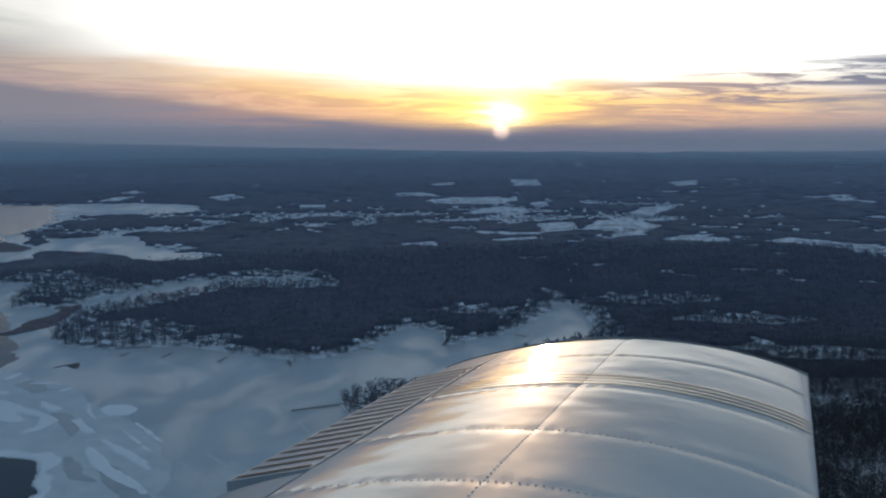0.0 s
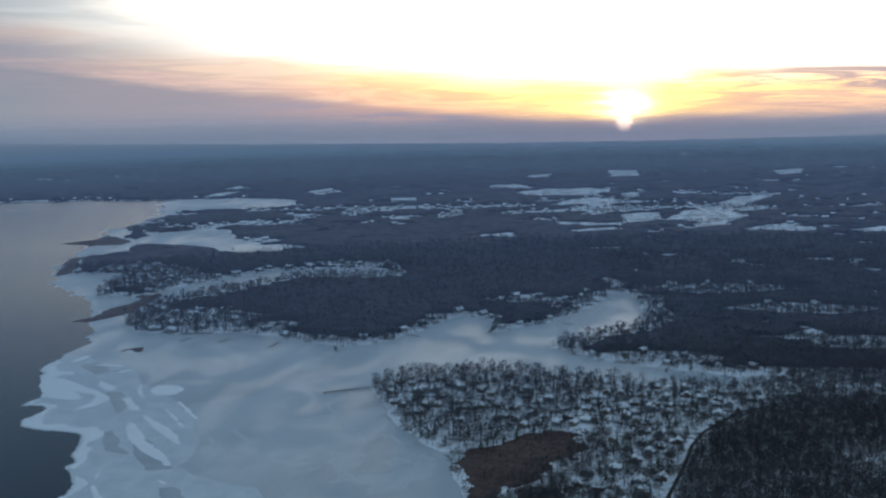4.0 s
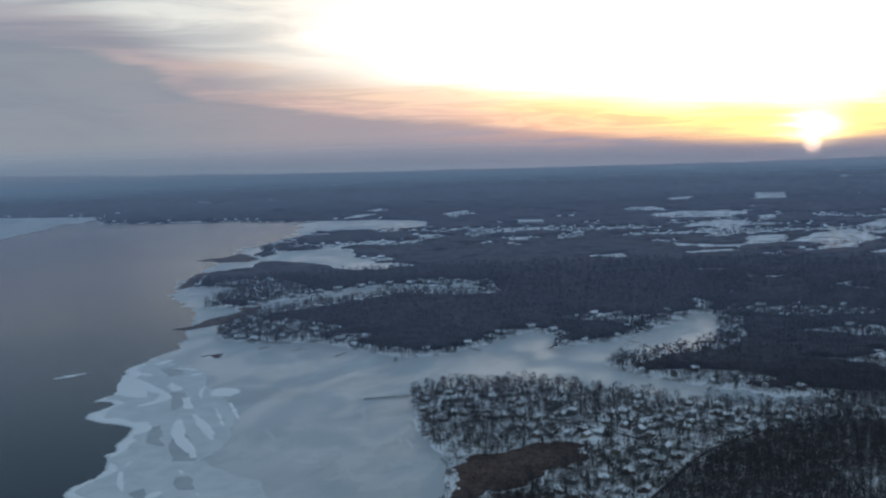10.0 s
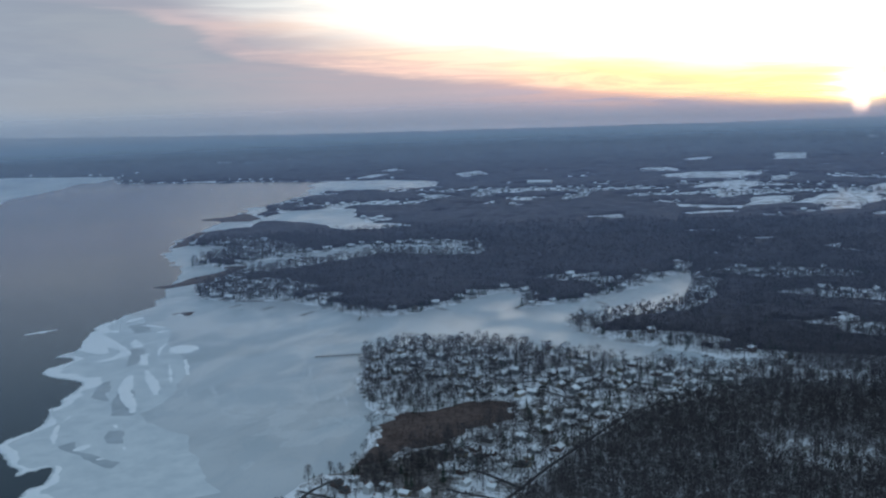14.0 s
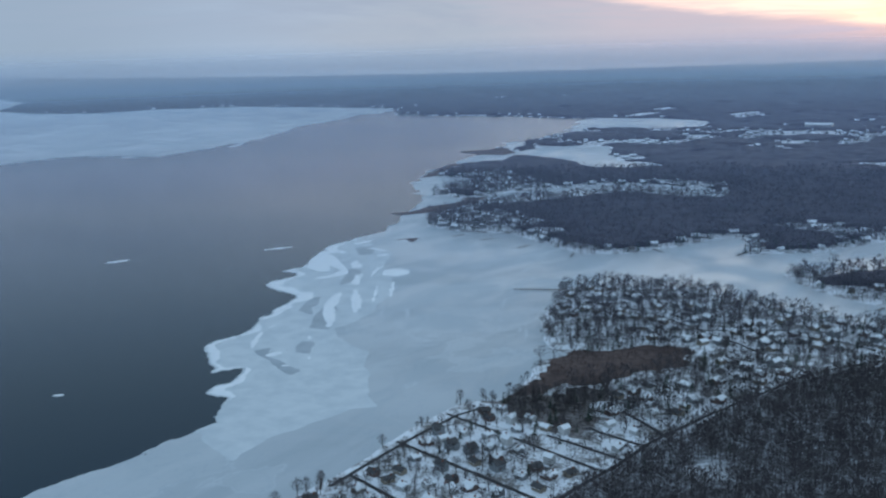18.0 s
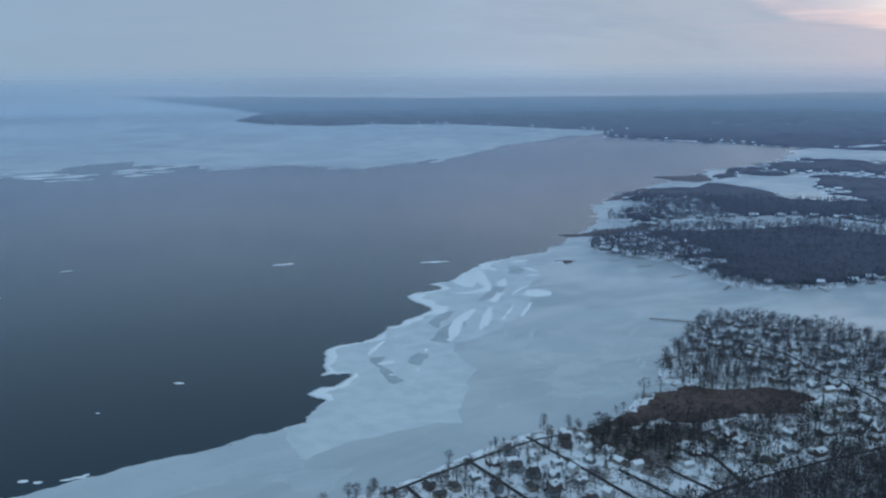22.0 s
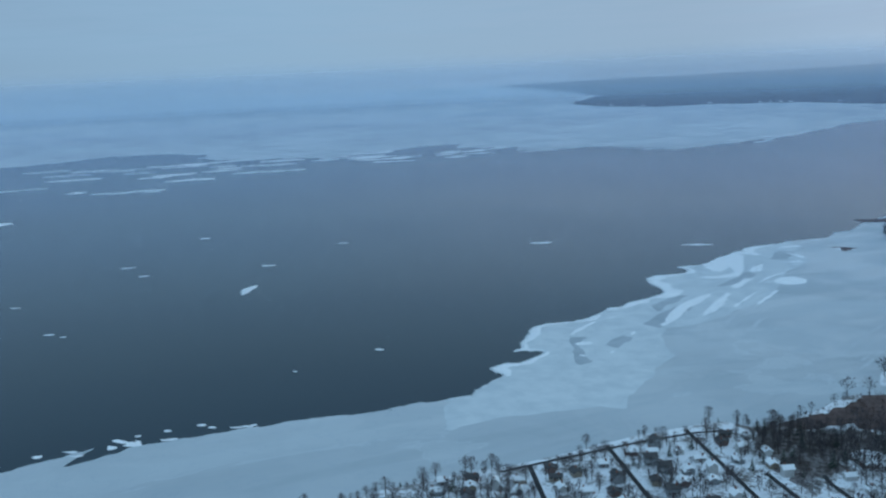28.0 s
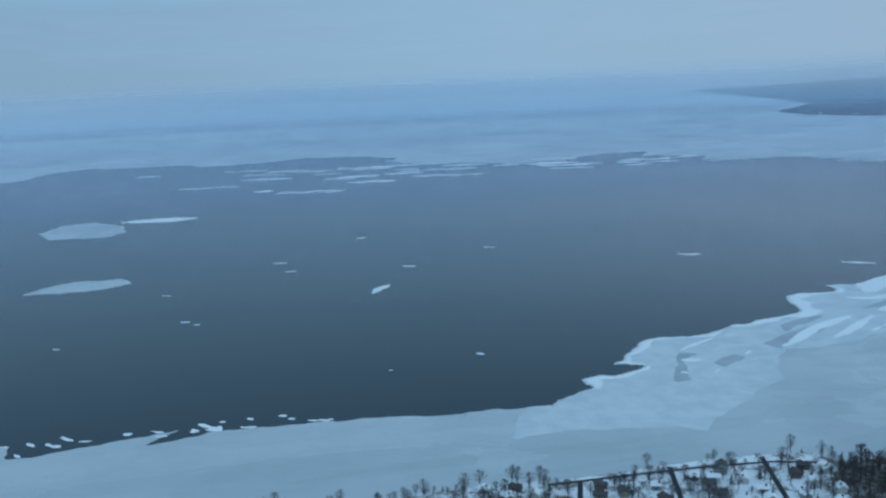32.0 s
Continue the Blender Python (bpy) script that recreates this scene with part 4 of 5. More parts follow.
hx, hy = scatter(-110, 245, 260, 895, 9, 5)
hd = shore(hx, hy)
ok = (hd > 9) & (signed(HOMES, hx, hy) > 3) & (marshy(hx, hy) < -8) & (off_street(hx, hy) > 8.5) & (opened(hx, hy) < 0) & (signed(GROVE, hx, hy) < -1)
order = np.argsort(off_street(hx[ok], hy[ok]))
near_spots = spaced(hx[ok][order], hy[ok][order], 10.8)[:250]
rng = random.Random(8)
near_spots = [(a, b, rng.choice((-13, 77, 167, -103)) + rng.uniform(-9, 9)) for a, b in near_spots]
NAMES = ["white clapboard", "grey sided", "tan sided", "red brick"]
near_temps = []
for i in range(10):
    w, d = rng.uniform(4.8, 7.0), rng.uniform(3.8, 4.8)
    two = i % 5 == 0
    snowy = i not in (2, 5, 7)
    near_temps.append(house(w, d, 4.0 if two else 2.2, 5.4 if two else 3.3, SIDING[i % 4], SNOW if snowy else SHINGLE, i % 2 == 1, ("two storey " if two else "single storey ") + NAMES[i % 4] + (" house with a snow covered gable roof" if snowy else " house with a dark shingled roof")))
put_houses([s for s in near_spots if s[1] < 600], near_temps)
back_temps = [house(rng.uniform(6.0, 8.2), rng.uniform(4.6, 5.8), 4.4 if i == 0 else 2.5, 6.0 if i == 0 else 3.9, SIDING[(i + 1) % 4], SNOW if i != 3 else SHINGLE, i % 2 == 0, NAMES[(i + 1) % 4] + (" house with a snowy roof under bare trees" if i != 3 else " house with a dark roof under bare trees"), False) for i in range(6)]
put_houses([s for i, s in enumerate(near_spots) if s[1] >= 600 and i % 5 < 3], back_temps)

hx, hy = scatter(-820, 420, 860, 2150, 16, 6)
hd = shore(hx, hy)
ok = (hd > 10) & (homely(hx, hy, hd) > 0.55) & (marshy(hx, hy) < -6) & ((hy > 905) | (hx > 245))
far_spots = [(a, b, rng.uniform(0, 360)) for a, b in spaced(hx[ok], hy[ok], 24)]
rng.shuffle(far_spots)
far_spots.sort(key=lambda s: reach(s[0], s[1]))
far_spots = far_spots[:260]
FAR_THINGS = max(20, 285 - len(near_spots))
far_temps = [house(rng.uniform(6.0, 8.5), rng.uniform(4.6, 5.8), 2.5 + 1.3 * (i % 2), 3.9 + 1.6 * (i % 2), SIDING[i % 4], SNOW if i != 2 else SHINGLE, False, NAMES[i % 4] + " waterfront house " + ("with a snowy roof among bare trees" if i != 2 else "with a dark roof among bare trees"), False) for i in range(5)]
put_houses(far_spots[:FAR_THINGS], far_temps)

hx, hy = scatter(-900, 800, 1900, 2750, 22, 16)
ok = (opened(hx, hy) > 4) & (shore(hx, hy) > 20) & (tilled(hx, hy) < -4)
town_spots = [(a, b, rng.uniform(0, 360)) for a, b in spaced(hx[ok], hy[ok], 30)]
rng.shuffle(town_spots)
bm = bmesh.new()
shore_line = along([(px, py + 26) for px, py in FAR_SHORE[3:18]], 34)
shore_spots = [(float(a), float(b), rng.uniform(0, 360)) for a, b in shore_line if rng.random() < 0.42 and shore(np.array([a]), np.array([b]))[0] > 8]
for a, b, turn in far_spots[FAR_THINGS:] + town_spots[:170] + shore_spots:
    w, d, one = rng.uniform(8, 14), rng.uniform(6, 8), bmesh.new()
    gable(one, w, d, 3.2, 5.4)
    for face in one.faces:
        face.material_index = 0
    slope(one, w, d, 3.2, 5.4, -1)
    slope(one, w, d, 3.2, 5.4, 1)
    for n, face in enumerate(one.faces):
        face.material_index = 0 if n < 7 else 1
    one.transform(pose(a, b, float(ground_z(np.array([a]), np.array([b]))[0]) + 0.35, 0, 0, turn))
    scrap = bpy.data.meshes.new("scrap")
    one.to_mesh(scrap)
    one.free()
    bm.from_mesh(scrap)
    bpy.data.meshes.remove(scrap)
tagged(part("far_houses", bm, [SIDING[1], SNOW]), "far houses with snowy roofs between woods and fields", "houses", kind="stuff")
HOUSE_DOTS = np.array([s[:2] for s in near_spots + far_spots])


def off_house(x, y):
    out = np.empty(len(x))
    for i in range(0, len(x), 4000):
        out[i:i + 4000] = np.sqrt(((x[i:i + 4000, None] - HOUSE_DOTS[:, 0]) ** 2 + (y[i:i + 4000, None] - HOUSE_DOTS[:, 1]) ** 2).min(1))
    return out


rng = np.random.default_rng(4)
x, y = scatter(-850, 800, 240, 1900, 5.4, 11)
yaw = np.degrees(np.arctan2(-(x - CENTRE[0]), y - CENTRE[1]))
m = (reach(x, y) > 260) & (reach(x, y) < 1740) & (yaw > -36) & (yaw < 112)
x, y = x[m], y[m]
d = shore(x, y)
home = homely(x, y, d)
chance = np.where(home > 0.3, np.where((y < 545) & (x < 130), np.where(x < 4, 0.22, 0.62), np.where((y > 905) & (d > 30), 0.5, 1.0)), np.where(reach(x, y) > 900, 0.30, 1.0))
clear_in = opened(x, y)
fringe = (home > 0.05) & (home < 0.75) | (clear_in > -14) | (d < 26)
chance = np.where(fringe & (y > 570), 0.8, chance)
m = (d > 3) & (marshy(x, y) < np.where(y < 720, 5, -2)) & (clear_in < -1) & (rng.random(len(x)) < chance)
x, y, home = x[m], y[m], home[m]
m = (off_house(x, y) > 4.2)
x, y, home = x[m], y[m], home[m]
m = (y > 905) | (x > 260) | (off_street(x, y) > 4.0)
x, y, home = x[m], y[m], home[m]
tall = np.zeros(0)
green = rng.random(len(x)) < np.where(home > 0.3, np.where(y > 600, 0.15, 0.13), 0.03)
close = (reach(x, y) < 780) & (home > 0.3) & (y < 600) & ~green
tall = (5.5 + 8.5 * rng.random(len(x)) ** 1.3) * np.where(reach(x, y) > 900, 1.25, np.where((y < 545) & (x < 130), 0.8, 1.0))
near_ring = reach(x, y) < 950
FAR_TREES = [template(s, 22, 0.055) for s in range(6)]
NEAR_WOODS = [template(120 + s, 26, 0.032) for s in range(6)]
MID_TREES = [template(20 + s, 76, 0.0215) for s in range(6)]
FIRS = [template(40 + s, 30, 0, 3, True) for s in range(3)]
for name, mask, temps, mat, label in (("bare_woods", ~green & ~near_ring, FAR_TREES, BARK, "dense dark woods of leafless deciduous trees"), ("bare_woods", ~green & near_ring & ~close, MID_TREES, BARK, "leafless grey brown trees standing over snow")):
    tagged(stand(name, x[mask], y[mask], tall[mask], temps, mat, 3), label, "woods", kind="stuff")
fx, fy, ft = x[green], y[green], tall[green]
tagged(stand("evergreens", fx, fy, ft * 0.8, FIRS, NEEDLE, 7), "dark green conifers scattered among bare trees", "conifers", kind="stuff")

sx, sy = scatter(-20, 120, 515, 720, 3.2, 77)
m = ((marshy(sx, sy) > -9) | (signed(GROVE, sx, sy) > 0)) & (rng.random(len(sx)) < 0.5) & (shore(sx, sy) > 2)
tagged(stand("marsh_shrubs", sx[m], sy[m], rng.uniform(1.2, 4.2, m.sum()), FAR_TREES, MARSH, 13, 1.2), "low brown shrubs and reeds on the marsh", "shrubs", kind="stuff")

wx, wy = scatter(-950, 900, 1650, 2900, 9, 78)
wr = reach(wx, wy)
m = (wr > 1740) & (wr < 2900) & (shore(wx, wy) > 6) & (opened(wx, wy) > -8) & ((tilled(wx, wy) < 2) | (tilled(wx, wy) > 45) & (np.abs(np.sin(wx * 0.022 + 0.4)) < 0.10)) & (fbm(wx * 0.6, wy, 38, 3, 79) > 0.02) & (rng.random(len(wx)) < 0.75)
tagged(stand("hedgerow_trees", wx[m], wy[m], rng.uniform(5, 10, m.sum()), FAR_TREES, BARK, 14, 1.5), "dark hedges and bare trees between snowy fields", "trees", kind="stuff")

nx, ny = scatter(90, 480, 380, 860, 5.8, 91)
m = (reach(nx, ny) < 870) & (reach(nx, ny) > 330) & (homely(nx, ny, shore(nx, ny)) < 0.45) & (opened(nx, ny) < -1) & (shore(nx, ny) > 3) & (off_street(nx, ny) > 3) & (nx < 400)
tagged(stand("bare_woods", nx[m], ny[m], rng.uniform(7, 13.5, m.sum()), NEAR_WOODS, BARK, 15), "close grown leafless woods over leaf litter", "woods", kind="stuff")

# nearest trees, each a thing
BARE = []
for s in range(6):
    tv, tf = template(60 + s, 0, 0, 6)
    r2 = random.Random(s)
    root = new("bare_tree")
    tagged(root, "leafless grey brown tree standing in a snowy yard", "tree", "yard trees")
    trunk = sheet("trunk", tv, tf, TRUNK, smooth=True)
    trunk.parent = root
    cv, cf = template(80 + s, 230, 0.0075, 3)
    crown = sheet("crown", cv, cf, BARK, smooth=False)
    crown.parent = root
    BARE.append(root)
cx, cy, ct = x[close][:330], y[close][:330], tall[close][:330]
cz = ground_z(cx, cy)
for i in range(len(cx)):
    t = BARE[i % 6]
    m = pose(cx[i], cy[i], cz[i], 0, 0, (i * 67) % 360)
    ob = t if i < 6 else copy_thing(t, Matrix.Identity(4))
    ob.matrix_basis = m @ Matrix.Diagonal((ct[i], ct[i], ct[i], 1))
rest = (np.cumsum(close) > 330) & close
if rest.any():
    tagged(stand("bare_trees", x[rest], y[rest], tall[rest], MID_TREES, BARK, 9), "leafless trees between snowy lots", "trees", kind="stuff")

# woods seen from above: a rolling canopy of bare crowns with ragged clearings
for r0, r1, grow, step, cut in ((390, 860, 1.0060, 0.30, 2), (800, 1720, 1.0042, 0.25, 0), (1690, 5700, 1.0055, 0.28, 1)):
    gx, gy, q = polar(r0, r1, grow, -40, 112, step)
    d = shore(gx, gy)
    inside = np.minimum(np.minimum(d - 8, -opened(gx, gy) - 2), -marshy(gx, gy) - 5)
    inside = np.minimum(inside, (0.42 - homely(gx, gy, d)) * 22 + 5 * fbm(gx, gy, 22, 3, 47))
    inside = np.minimum(inside, (reach(gx, gy) - 830) * 0.3) if cut == 0 else np.minimum(inside, (855 - reach(gx, gy))) if cut == 2 else inside
    full = 2.4 + 6.1 * np.clip((reach(gx, gy) - 700) / 700, 0, 1)
    hgt = np.clip(inside * 0.5 - 0.5, -1.5, full) + np.where(inside > 3, (0.8 + 0.9 * np.clip((reach(gx, gy) - 700) / 700, 0, 1)) * (fbm(gx, gy, 9, 2, 96)) + 1.2 * fbm(gx, gy, 60, 2, 97) + 1.9 * fbm(gx, gy, 24, 3, 98), 0)
    if cut == 2:
        v, q = keep(gx, gy, ground_z(gx, gy, d) + np.clip(inside * 0.1, -0.3, 0.25) + 0.1 * fbm(gx, gy, 5, 2, 99), q, inside > -1.5)
        tagged(sheet("forest_floor", v, q, FLOOR), "brown leaf litter and thin snow under bare trees", "forest floor", kind="structure")
        continue
    v, q = keep(gx, gy, ground_z(gx, gy, d) + hgt, q, inside > -1.5)
    tagged(sheet("far_woods" if cut else "woods", v, q, CANOPY, smooth=False), "distant bare woodland canopy reaching the horizon" if cut else "dense dark canopy of leafless woods", "woods", kind="stuff")

# tinted see-through rings added as distance haze, denser towards the horizon
def haze_sheet_material(name, cover, low, high, tone, foot=(-4, 60)):
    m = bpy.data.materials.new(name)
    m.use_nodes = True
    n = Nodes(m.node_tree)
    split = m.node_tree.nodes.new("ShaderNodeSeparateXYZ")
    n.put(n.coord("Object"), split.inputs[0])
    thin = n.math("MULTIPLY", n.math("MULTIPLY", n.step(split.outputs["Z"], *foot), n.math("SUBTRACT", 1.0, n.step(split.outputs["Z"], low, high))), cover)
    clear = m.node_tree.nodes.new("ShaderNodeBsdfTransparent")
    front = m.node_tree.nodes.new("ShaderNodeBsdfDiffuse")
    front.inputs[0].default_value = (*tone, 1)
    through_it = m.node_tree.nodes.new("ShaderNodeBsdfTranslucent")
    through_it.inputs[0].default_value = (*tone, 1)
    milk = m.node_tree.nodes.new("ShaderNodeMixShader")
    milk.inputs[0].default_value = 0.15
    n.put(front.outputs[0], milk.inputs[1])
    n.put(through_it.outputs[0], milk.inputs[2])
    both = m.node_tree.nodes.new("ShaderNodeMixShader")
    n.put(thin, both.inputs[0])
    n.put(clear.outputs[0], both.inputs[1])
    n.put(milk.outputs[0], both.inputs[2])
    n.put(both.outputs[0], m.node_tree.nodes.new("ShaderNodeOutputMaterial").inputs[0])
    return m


def haze_band_material():
    m = bpy.data.materials.new("painted_horizon_haze")
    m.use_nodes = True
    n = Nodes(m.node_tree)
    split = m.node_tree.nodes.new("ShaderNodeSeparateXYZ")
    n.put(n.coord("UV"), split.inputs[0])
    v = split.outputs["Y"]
    # haze painted by height: strongest at the skyline, fading above and below
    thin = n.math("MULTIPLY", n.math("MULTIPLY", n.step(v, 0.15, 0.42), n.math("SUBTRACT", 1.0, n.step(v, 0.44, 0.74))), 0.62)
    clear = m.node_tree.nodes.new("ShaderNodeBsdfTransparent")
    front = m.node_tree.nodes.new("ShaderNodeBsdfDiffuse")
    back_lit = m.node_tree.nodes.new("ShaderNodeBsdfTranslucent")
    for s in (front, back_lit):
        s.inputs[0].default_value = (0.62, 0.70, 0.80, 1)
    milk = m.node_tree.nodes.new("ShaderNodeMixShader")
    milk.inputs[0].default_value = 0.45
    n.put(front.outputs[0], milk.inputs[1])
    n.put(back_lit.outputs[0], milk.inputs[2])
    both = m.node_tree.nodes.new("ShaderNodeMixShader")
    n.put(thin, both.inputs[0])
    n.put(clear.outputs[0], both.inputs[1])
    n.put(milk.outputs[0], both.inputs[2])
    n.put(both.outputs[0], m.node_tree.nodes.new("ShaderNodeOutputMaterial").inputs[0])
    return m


HAZE_BAND = haze_band_material()
a = np.radians(np.arange(0, 362, 2.0))
k = np.arange(len(a) - 1)
NEAR_HAZE_TINT, FAR_HAZE_TINT = (0.51, 0.64, 0.97), (0.57, 0.72, 0.90)
RINGS = ((640, 0.055, 90, 170, NEAR_HAZE_TINT), (900, 0.055, 90, 170, NEAR_HAZE_TINT), (1450, 0.08, 90, 170, NEAR_HAZE_TINT), (2150, 0.13, 80, 170, NEAR_HAZE_TINT), (3000, 0.25, 110, 200, FAR_HAZE_TINT), (3850, 0.46, 140, 235, FAR_HAZE_TINT))
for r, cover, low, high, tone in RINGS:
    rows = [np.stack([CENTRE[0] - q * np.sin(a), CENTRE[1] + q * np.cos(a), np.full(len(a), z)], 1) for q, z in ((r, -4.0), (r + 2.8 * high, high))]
    mist = sheet("backdrop", np.concatenate(rows), np.stack([k, k + 1, k + 1 + len(a), k + len(a)], 1), haze_sheet_material("haze_tint_sheet", cover, low, high, tone))
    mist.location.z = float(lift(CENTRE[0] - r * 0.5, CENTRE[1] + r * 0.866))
    tagged(mist, "bluish see-through sheet added as distance haze over the far country", "mist", kind="structure")

# see-through band added as haze on the horizon, before the last ridge
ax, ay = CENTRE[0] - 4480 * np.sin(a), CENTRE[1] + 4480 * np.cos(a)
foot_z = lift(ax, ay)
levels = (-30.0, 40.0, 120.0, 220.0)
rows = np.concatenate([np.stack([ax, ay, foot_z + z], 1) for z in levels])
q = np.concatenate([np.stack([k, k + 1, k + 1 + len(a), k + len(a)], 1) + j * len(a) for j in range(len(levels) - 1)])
haze = sheet("backdrop", rows, q, HAZE_BAND)
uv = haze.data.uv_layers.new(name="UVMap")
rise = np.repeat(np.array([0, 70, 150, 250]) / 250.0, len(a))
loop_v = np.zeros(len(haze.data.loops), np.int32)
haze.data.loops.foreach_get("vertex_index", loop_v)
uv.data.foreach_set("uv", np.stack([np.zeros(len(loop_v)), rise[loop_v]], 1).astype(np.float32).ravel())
tagged(haze, "see-through tinted band added to soften the horizon as haze", "haze", kind="structure")

# ---- piers and far buildings ----
def pier(a, b, width, label):
    root = new("pier")
    tagged(root, label, "pier")
    a, b = Vector((*a, 0.0)), Vector((*b, 0.0))
    n = max(3, int((b - a).length / 5))
    turn = math.atan2((b - a).y, (b - a).x)
    for i in range(n):
        c = a.lerp(b, (i + 0.5) / n)
        ln = (b - a).length / n
        bm = bmesh.new()
        box(bm, -ln / 2 + 0.02, ln / 2 - 0.02, -width / 2, width / 2, 1.35, 1.5)
        ob = part("deck", bm, TIMBER, root)
        ob.matrix_basis = Matrix.Translation(c) @ Matrix.Rotation(turn, 4, "Z")
        for s in (-1, 1):
            bm = bmesh.new()
            bmesh.ops.create_cone(bm, cap_ends=True, segments=8, radius1=0.16, radius2=0.14, depth=4.0)
            ob = part("post", bm, TIMBER, root)
            ob.matrix_basis = Matrix.Translation(c) @ Matrix.Rotation(turn, 4, "Z") @ Matrix.Translation((-ln / 2 + 0.3, s * width / 2, 0.0))


pier((-142, 806), (-98, 828), 2.0, "long weathered timber pier over the ice")
pier((-20, 1046), (-8, 1130), 2.6, "low timber breakwater at the river bank")
for a, b in (((-240, 988), (-244, 966)), ((-300, 1002), (-306, 984)), ((-175, 975), (-168, 955)), ((-110, 1035), (-92, 1022)), ((60, 1098), (72, 1088)), ((-345, 1005), (-350, 988)), ((120, 858), (124, 872)), ((60, 880), (64, 893)), ((160, 905), (158, 893))):
    pier(a, b, 1.6, "short timber dock on the frozen river")

shed = new("warehouse")
tagged(shed, "long white metal building among far snowy fields", "warehouse")
bm = bmesh.new()
gable(bm, 62, 24, 8, 11)
part("wall", bm, SIDING[0], shed)
for sgn in (-1, 1):
    bm = bmesh.new()
    slope(bm, 62, 24, 8, 11, sgn, 0.4)
    part("roof", bm, SNOW, shed)
shed.matrix_basis = pose(-378, 2500, float(ground_z(np.array([-378.0]), np.array([2500.0]))[0]) + 0.3, 0, 0, 4)

# ---- the aircraft's wing ----
SKIN, wn, wb = material("white_aircraft_paint", 0.28)
wp = wn.coord("Object")
dust = wn.noise(wp, 3.0, 5, 0.6)
wn.put(wn.mix(wn.step(dust, 0.35, 0.7), (0.41, 0.44, 0.47), (0.51, 0.53, 0.54)), wb.inputs["Base Color"])
wn.put(wn.math("ADD", 0.40, wn.math("MULTIPLY", wn.noise(wp, 9.0, 4), 0.2)), wb.inputs["Roughness"])
wb.inputs["Coat Weight"].default_value, wb.inputs["Coat Roughness"].default_value = 0.5, 0.05
wb.inputs["Specular IOR Level"].default_value = 0.3
wn.put(wn.bump(wn.noise(wp, 2.2, 2), 0.35, 0.02), wb.inputs["Normal"])
MAROON = grained("maroon_stripe", (0.40, 0.20, 0.18), (0.48, 0.25, 0.22), 20, 0.3, 2.0)
GOLD = grained("gold_stripe", (0.50, 0.41, 0.22), (0.56, 0.47, 0.28), 20, 0.35, 2.0)
for stripe in (MAROON, GOLD):
    gloss = stripe.node_tree.nodes["Principled BSDF"]
    gloss.inputs["Coat Weight"].default_value, gloss.inputs["Coat Roughness"].default_value = 0.6, 0.05
# dark tone for panel seams, the hinge gap and painted groove shade
SEAM_DARK = grained("seam_dark_strip", (0.03, 0.028, 0.026), (0.10, 0.08, 0.07), 30, 0.8, 4.0)
CHORD = 1.6


def upper(xi):
    return 0.155 * np.abs(np.sin(math.pi * np.clip(xi, 0, 1) ** 1.1)) ** 0.75


RIBS = (0.45, 1.08, 1.69, 2.20, 2.78, 3.35)
SPAR = 0.53


def dented(xi, s):
    """Skin drawn in along its rivet lines, with slack panels between."""
    z = upper(xi)
    for r in RIBS:
        z = z - 0.0022 * np.exp(-((s - r) / 0.035) ** 2) * (0.6 + 0.4 * np.cos(xi * CHORD * 2 * math.pi / 0.06))
    z = z - 0.0010 * np.exp(-((xi - SPAR) * CHORD / 0.02) ** 2)
    return z + 0.004 * fbm(xi * CHORD + 7, s + 3, 0.32, 3, 5) * np.sin(math.pi * np.clip(xi, 0, 1))


wing = new("aircraft_wing")
tagged(wing, "white riveted low wing of a light aircraft in flight", "aircraft wing")
wing.matrix_basis = pose(0.754, 3.727, 246.317, -3.37, -3.425, -17.693)


def lofted(name, x0, x1, s0, s1, nx, ns, mat, zfun, under=True, label=""):
    """A piece of the wing between two chord fractions and two span stations, with an underside."""
    xi = x0 + (x1 - x0) * 0.5 * (1 - np.cos(np.linspace(0, math.pi, nx))) if x1 > 0.9 else np.linspace(x0, x1, nx)
    s = np.linspace(s0, s1, ns)
    xx, ss = np.meshgrid(xi, s, indexing="ij")
    top = np.stack([xx * CHORD, -ss, zfun(xx, ss)], 2)
    low = np.stack([xx * CHORD, -ss, np.minimum(top[..., 2] - 0.004, -0.055 * np.sin(math.pi * np.clip(xx, 0, 1)) ** 0.6)], 2)
    loop = np.concatenate([top, low[::-1]], 0) if under else top
    n = loop.shape[0]
    i, j = np.meshgrid(np.arange(n if under else n - 1), np.arange(ns - 1), indexing="ij")
    i, j = i.ravel(), j.ravel()
    k, k2 = i * ns + j, ((i + 1) % n) * ns + j
    q = np.stack([k, k + 1, k2 + 1, k2], 1)
    faces = q
    ob = sheet(name, loop.reshape(-1, 3), faces, mat)
    ob.parent = wing
    if under:
        bm = bmesh.new()
        bm.from_mesh(ob.data)
        bmesh.ops.holes_fill(bm, edges=[e for e in bm.edges if e.is_boundary], sides=0)
        bmesh.ops.recalc_face_normals(bm, faces=bm.faces)
        for e in bm.edges:
            e.smooth = e.calc_face_angle(0) < radians(38)
        bm.to_mesh(ob.data)
        bm.free()
    if label:
        ob["label"] = label
    return ob


stations = (0.0,) + RIBS
for a, b in zip(stations[:-1], stations[1:]):
    lofted("skin_panel", 0.178, SPAR, a, b, 40, 60, SKIN, dented)
    lofted("skin_panel", SPAR, 1.0, a, b, 50, 60, SKIN, dented)
lofted("trailing_panel", 0.0, 0.175, 0.001, 0.34, 14, 24, SKIN, dented)
lofted("flap", 0.0, 0.172, 2.0, 3.34, 14, 40, SKIN, dented)


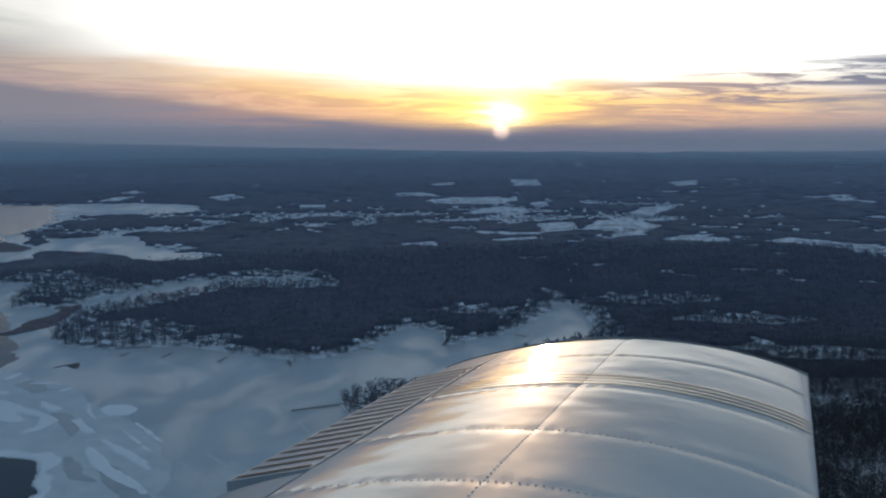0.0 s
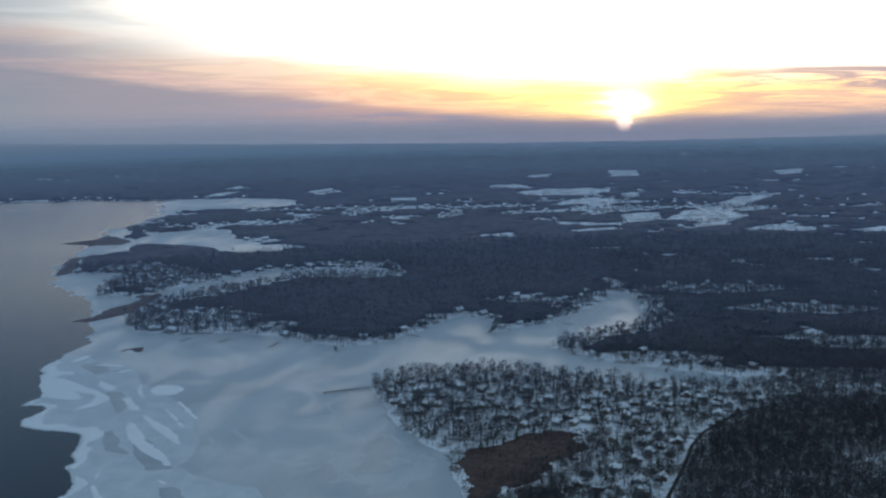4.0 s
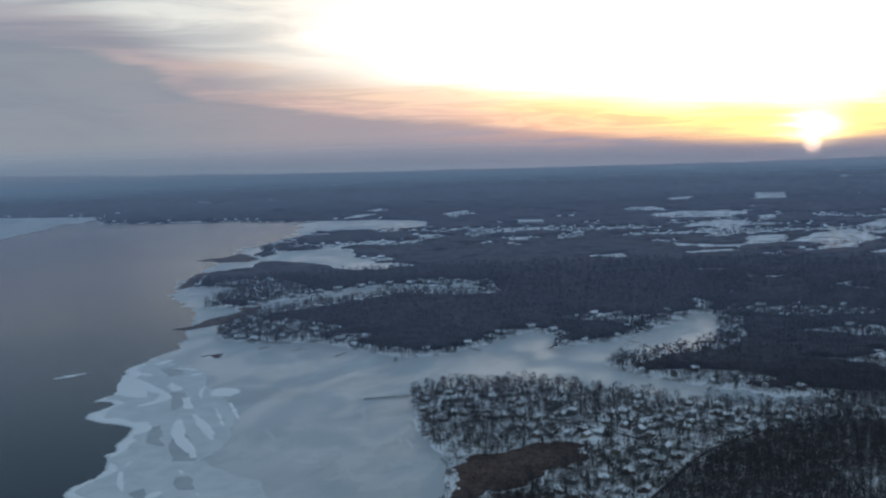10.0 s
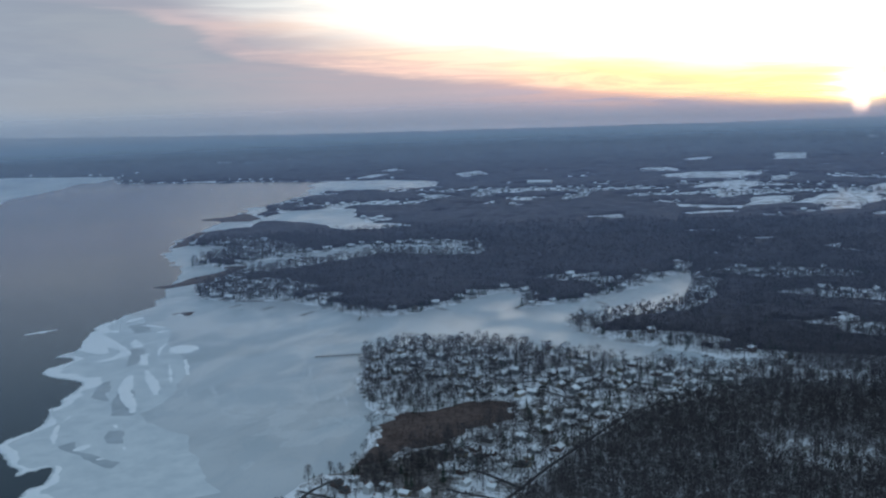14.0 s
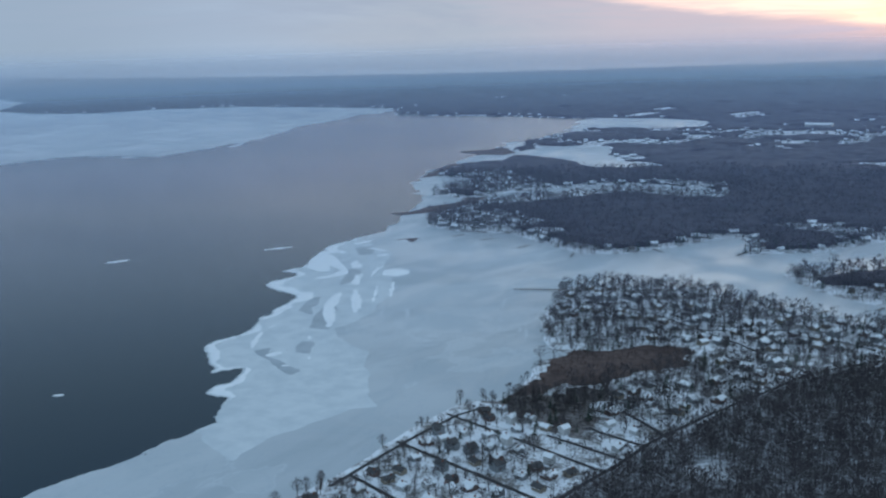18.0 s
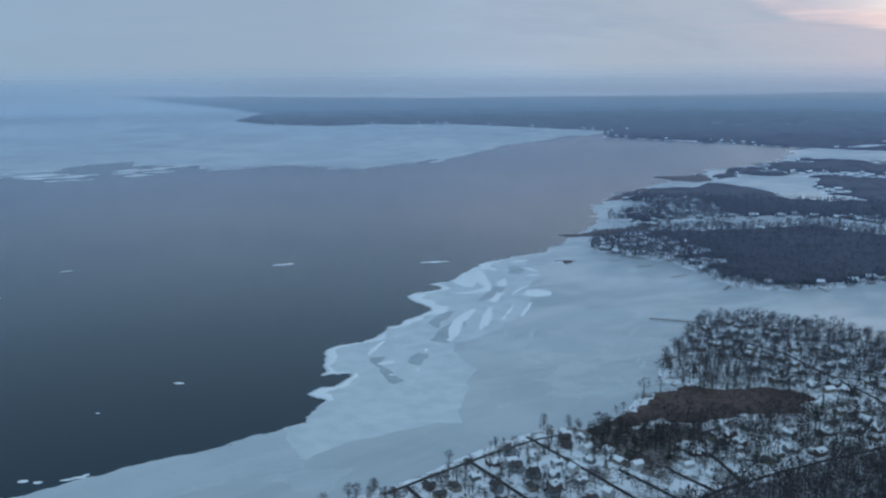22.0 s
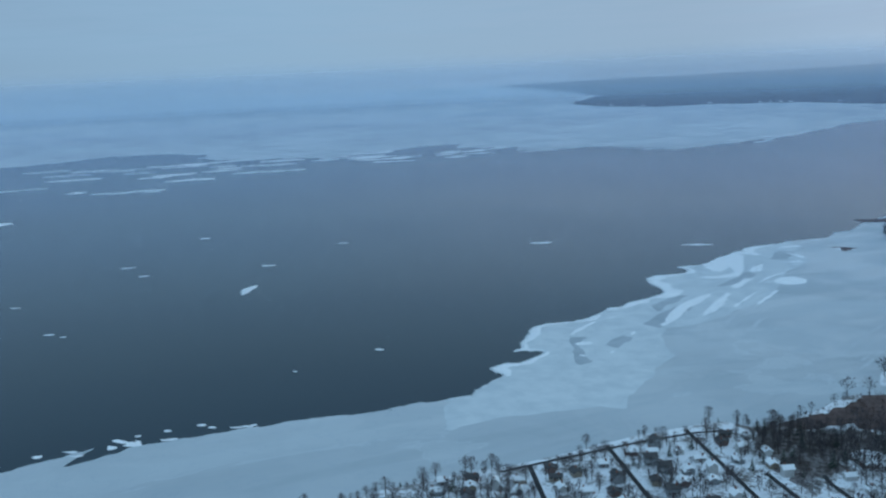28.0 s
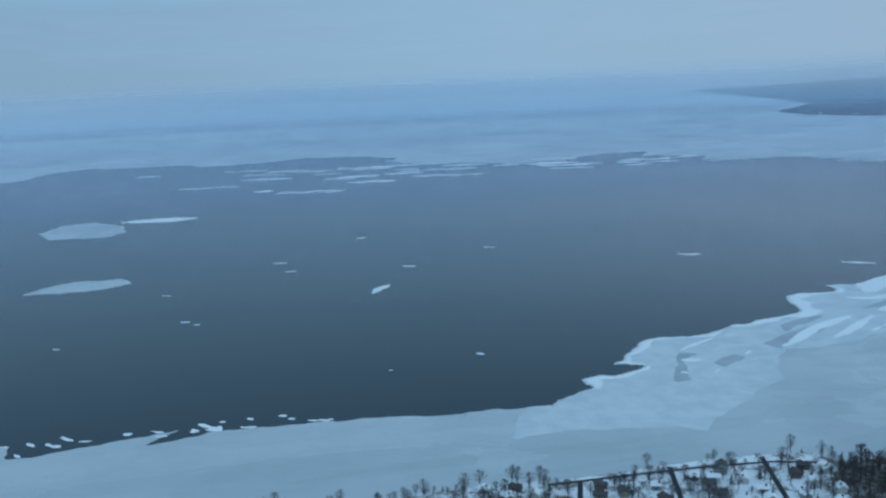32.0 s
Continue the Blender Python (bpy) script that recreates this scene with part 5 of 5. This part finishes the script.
def ridged(xi, s):
    u = ((s - 0.40) / 0.0893 + 0.5) % 1.0
    ridge = -0.004 * np.exp(-((u - 0.5) / 0.09) ** 2) * np.clip((xi - 0.004) / 0.02, 0, 1) * np.clip((0.165 - xi) / 0.01, 0, 1)
    return 0.028 + 0.0555 * xi / 0.17 + ridge


aileron = lofted("aileron", 0.0, 0.17, 0.36, 1.95, 30, 330, SKIN, ridged, True, "white corrugated aileron")
# flat dark strips laid along the corrugations as the shade in their grooves
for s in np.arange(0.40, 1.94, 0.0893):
    lofted("groove_shade", 0.008, 0.160, s - 0.011, s + 0.011, 12, 3, SEAM_DARK, lambda xi, ss: 0.030 + 0.0555 * xi / 0.17, False, "dark strip painted as shade between corrugations")
lofted("hinge_line", 0.1705, 0.1775, 0.345, 1.97, 4, 40, SEAM_DARK, lambda xi, s: upper(xi) - 0.010, True, "dark strip filling the hinge gap")
for i, s in enumerate((0.845, 0.895, 0.945, 0.995)):
    lofted("stripe", 0.0 if i < 0 else 0.18, 0.995, s, s + 0.022, 60, 4, (MAROON, GOLD, MAROON, GOLD)[i], lambda xi, ss: dented(xi, ss) + 0.003, False, "painted maroon stripe" if i % 2 == 0 else "painted gold stripe")
tip = lofted("wing_tip", 0.0, 1.0, -0.05, -0.001, 70, 8, SKIN, lambda xi, s: upper(xi) * (1 - 0.5 * np.clip(-s / 0.05, 0, 1) ** 2) + 0.004, True, "rounded white wing tip cap")
lofted("seam", 0.02, 0.99, -0.0005, 0.010, 70, 3, SEAM_DARK, lambda xi, s: dented(xi, s) + 0.0015, False, "dark seam at the tip cap")
lofted("seam", 0.18, 0.99, 0.446, 0.453, 70, 3, SEAM_DARK, lambda xi, s: dented(xi, s) + 0.0015, False, "dark panel seam")


def rivets(points):
    bm = bmesh.new()
    for px, ps in points:
        bmesh.ops.create_icosphere(bm, subdivisions=1, radius=0.0030, matrix=Matrix.Translation((px * CHORD, -ps, float(dented(np.array(px), np.array(ps))) + 0.0005)) @ Matrix.Diagonal((1, 1, 0.5, 1)))
    part("rivet_row", bm, SKIN, wing)


for r in RIBS[1:]:
    rivets([(xi, r) for xi in np.linspace(0.20, 0.96, 64)])
for a, b in zip(stations[:-1], stations[1:]):
    rivets([(SPAR, s) for s in np.arange(a + 0.02, b - 0.01, 0.03)])
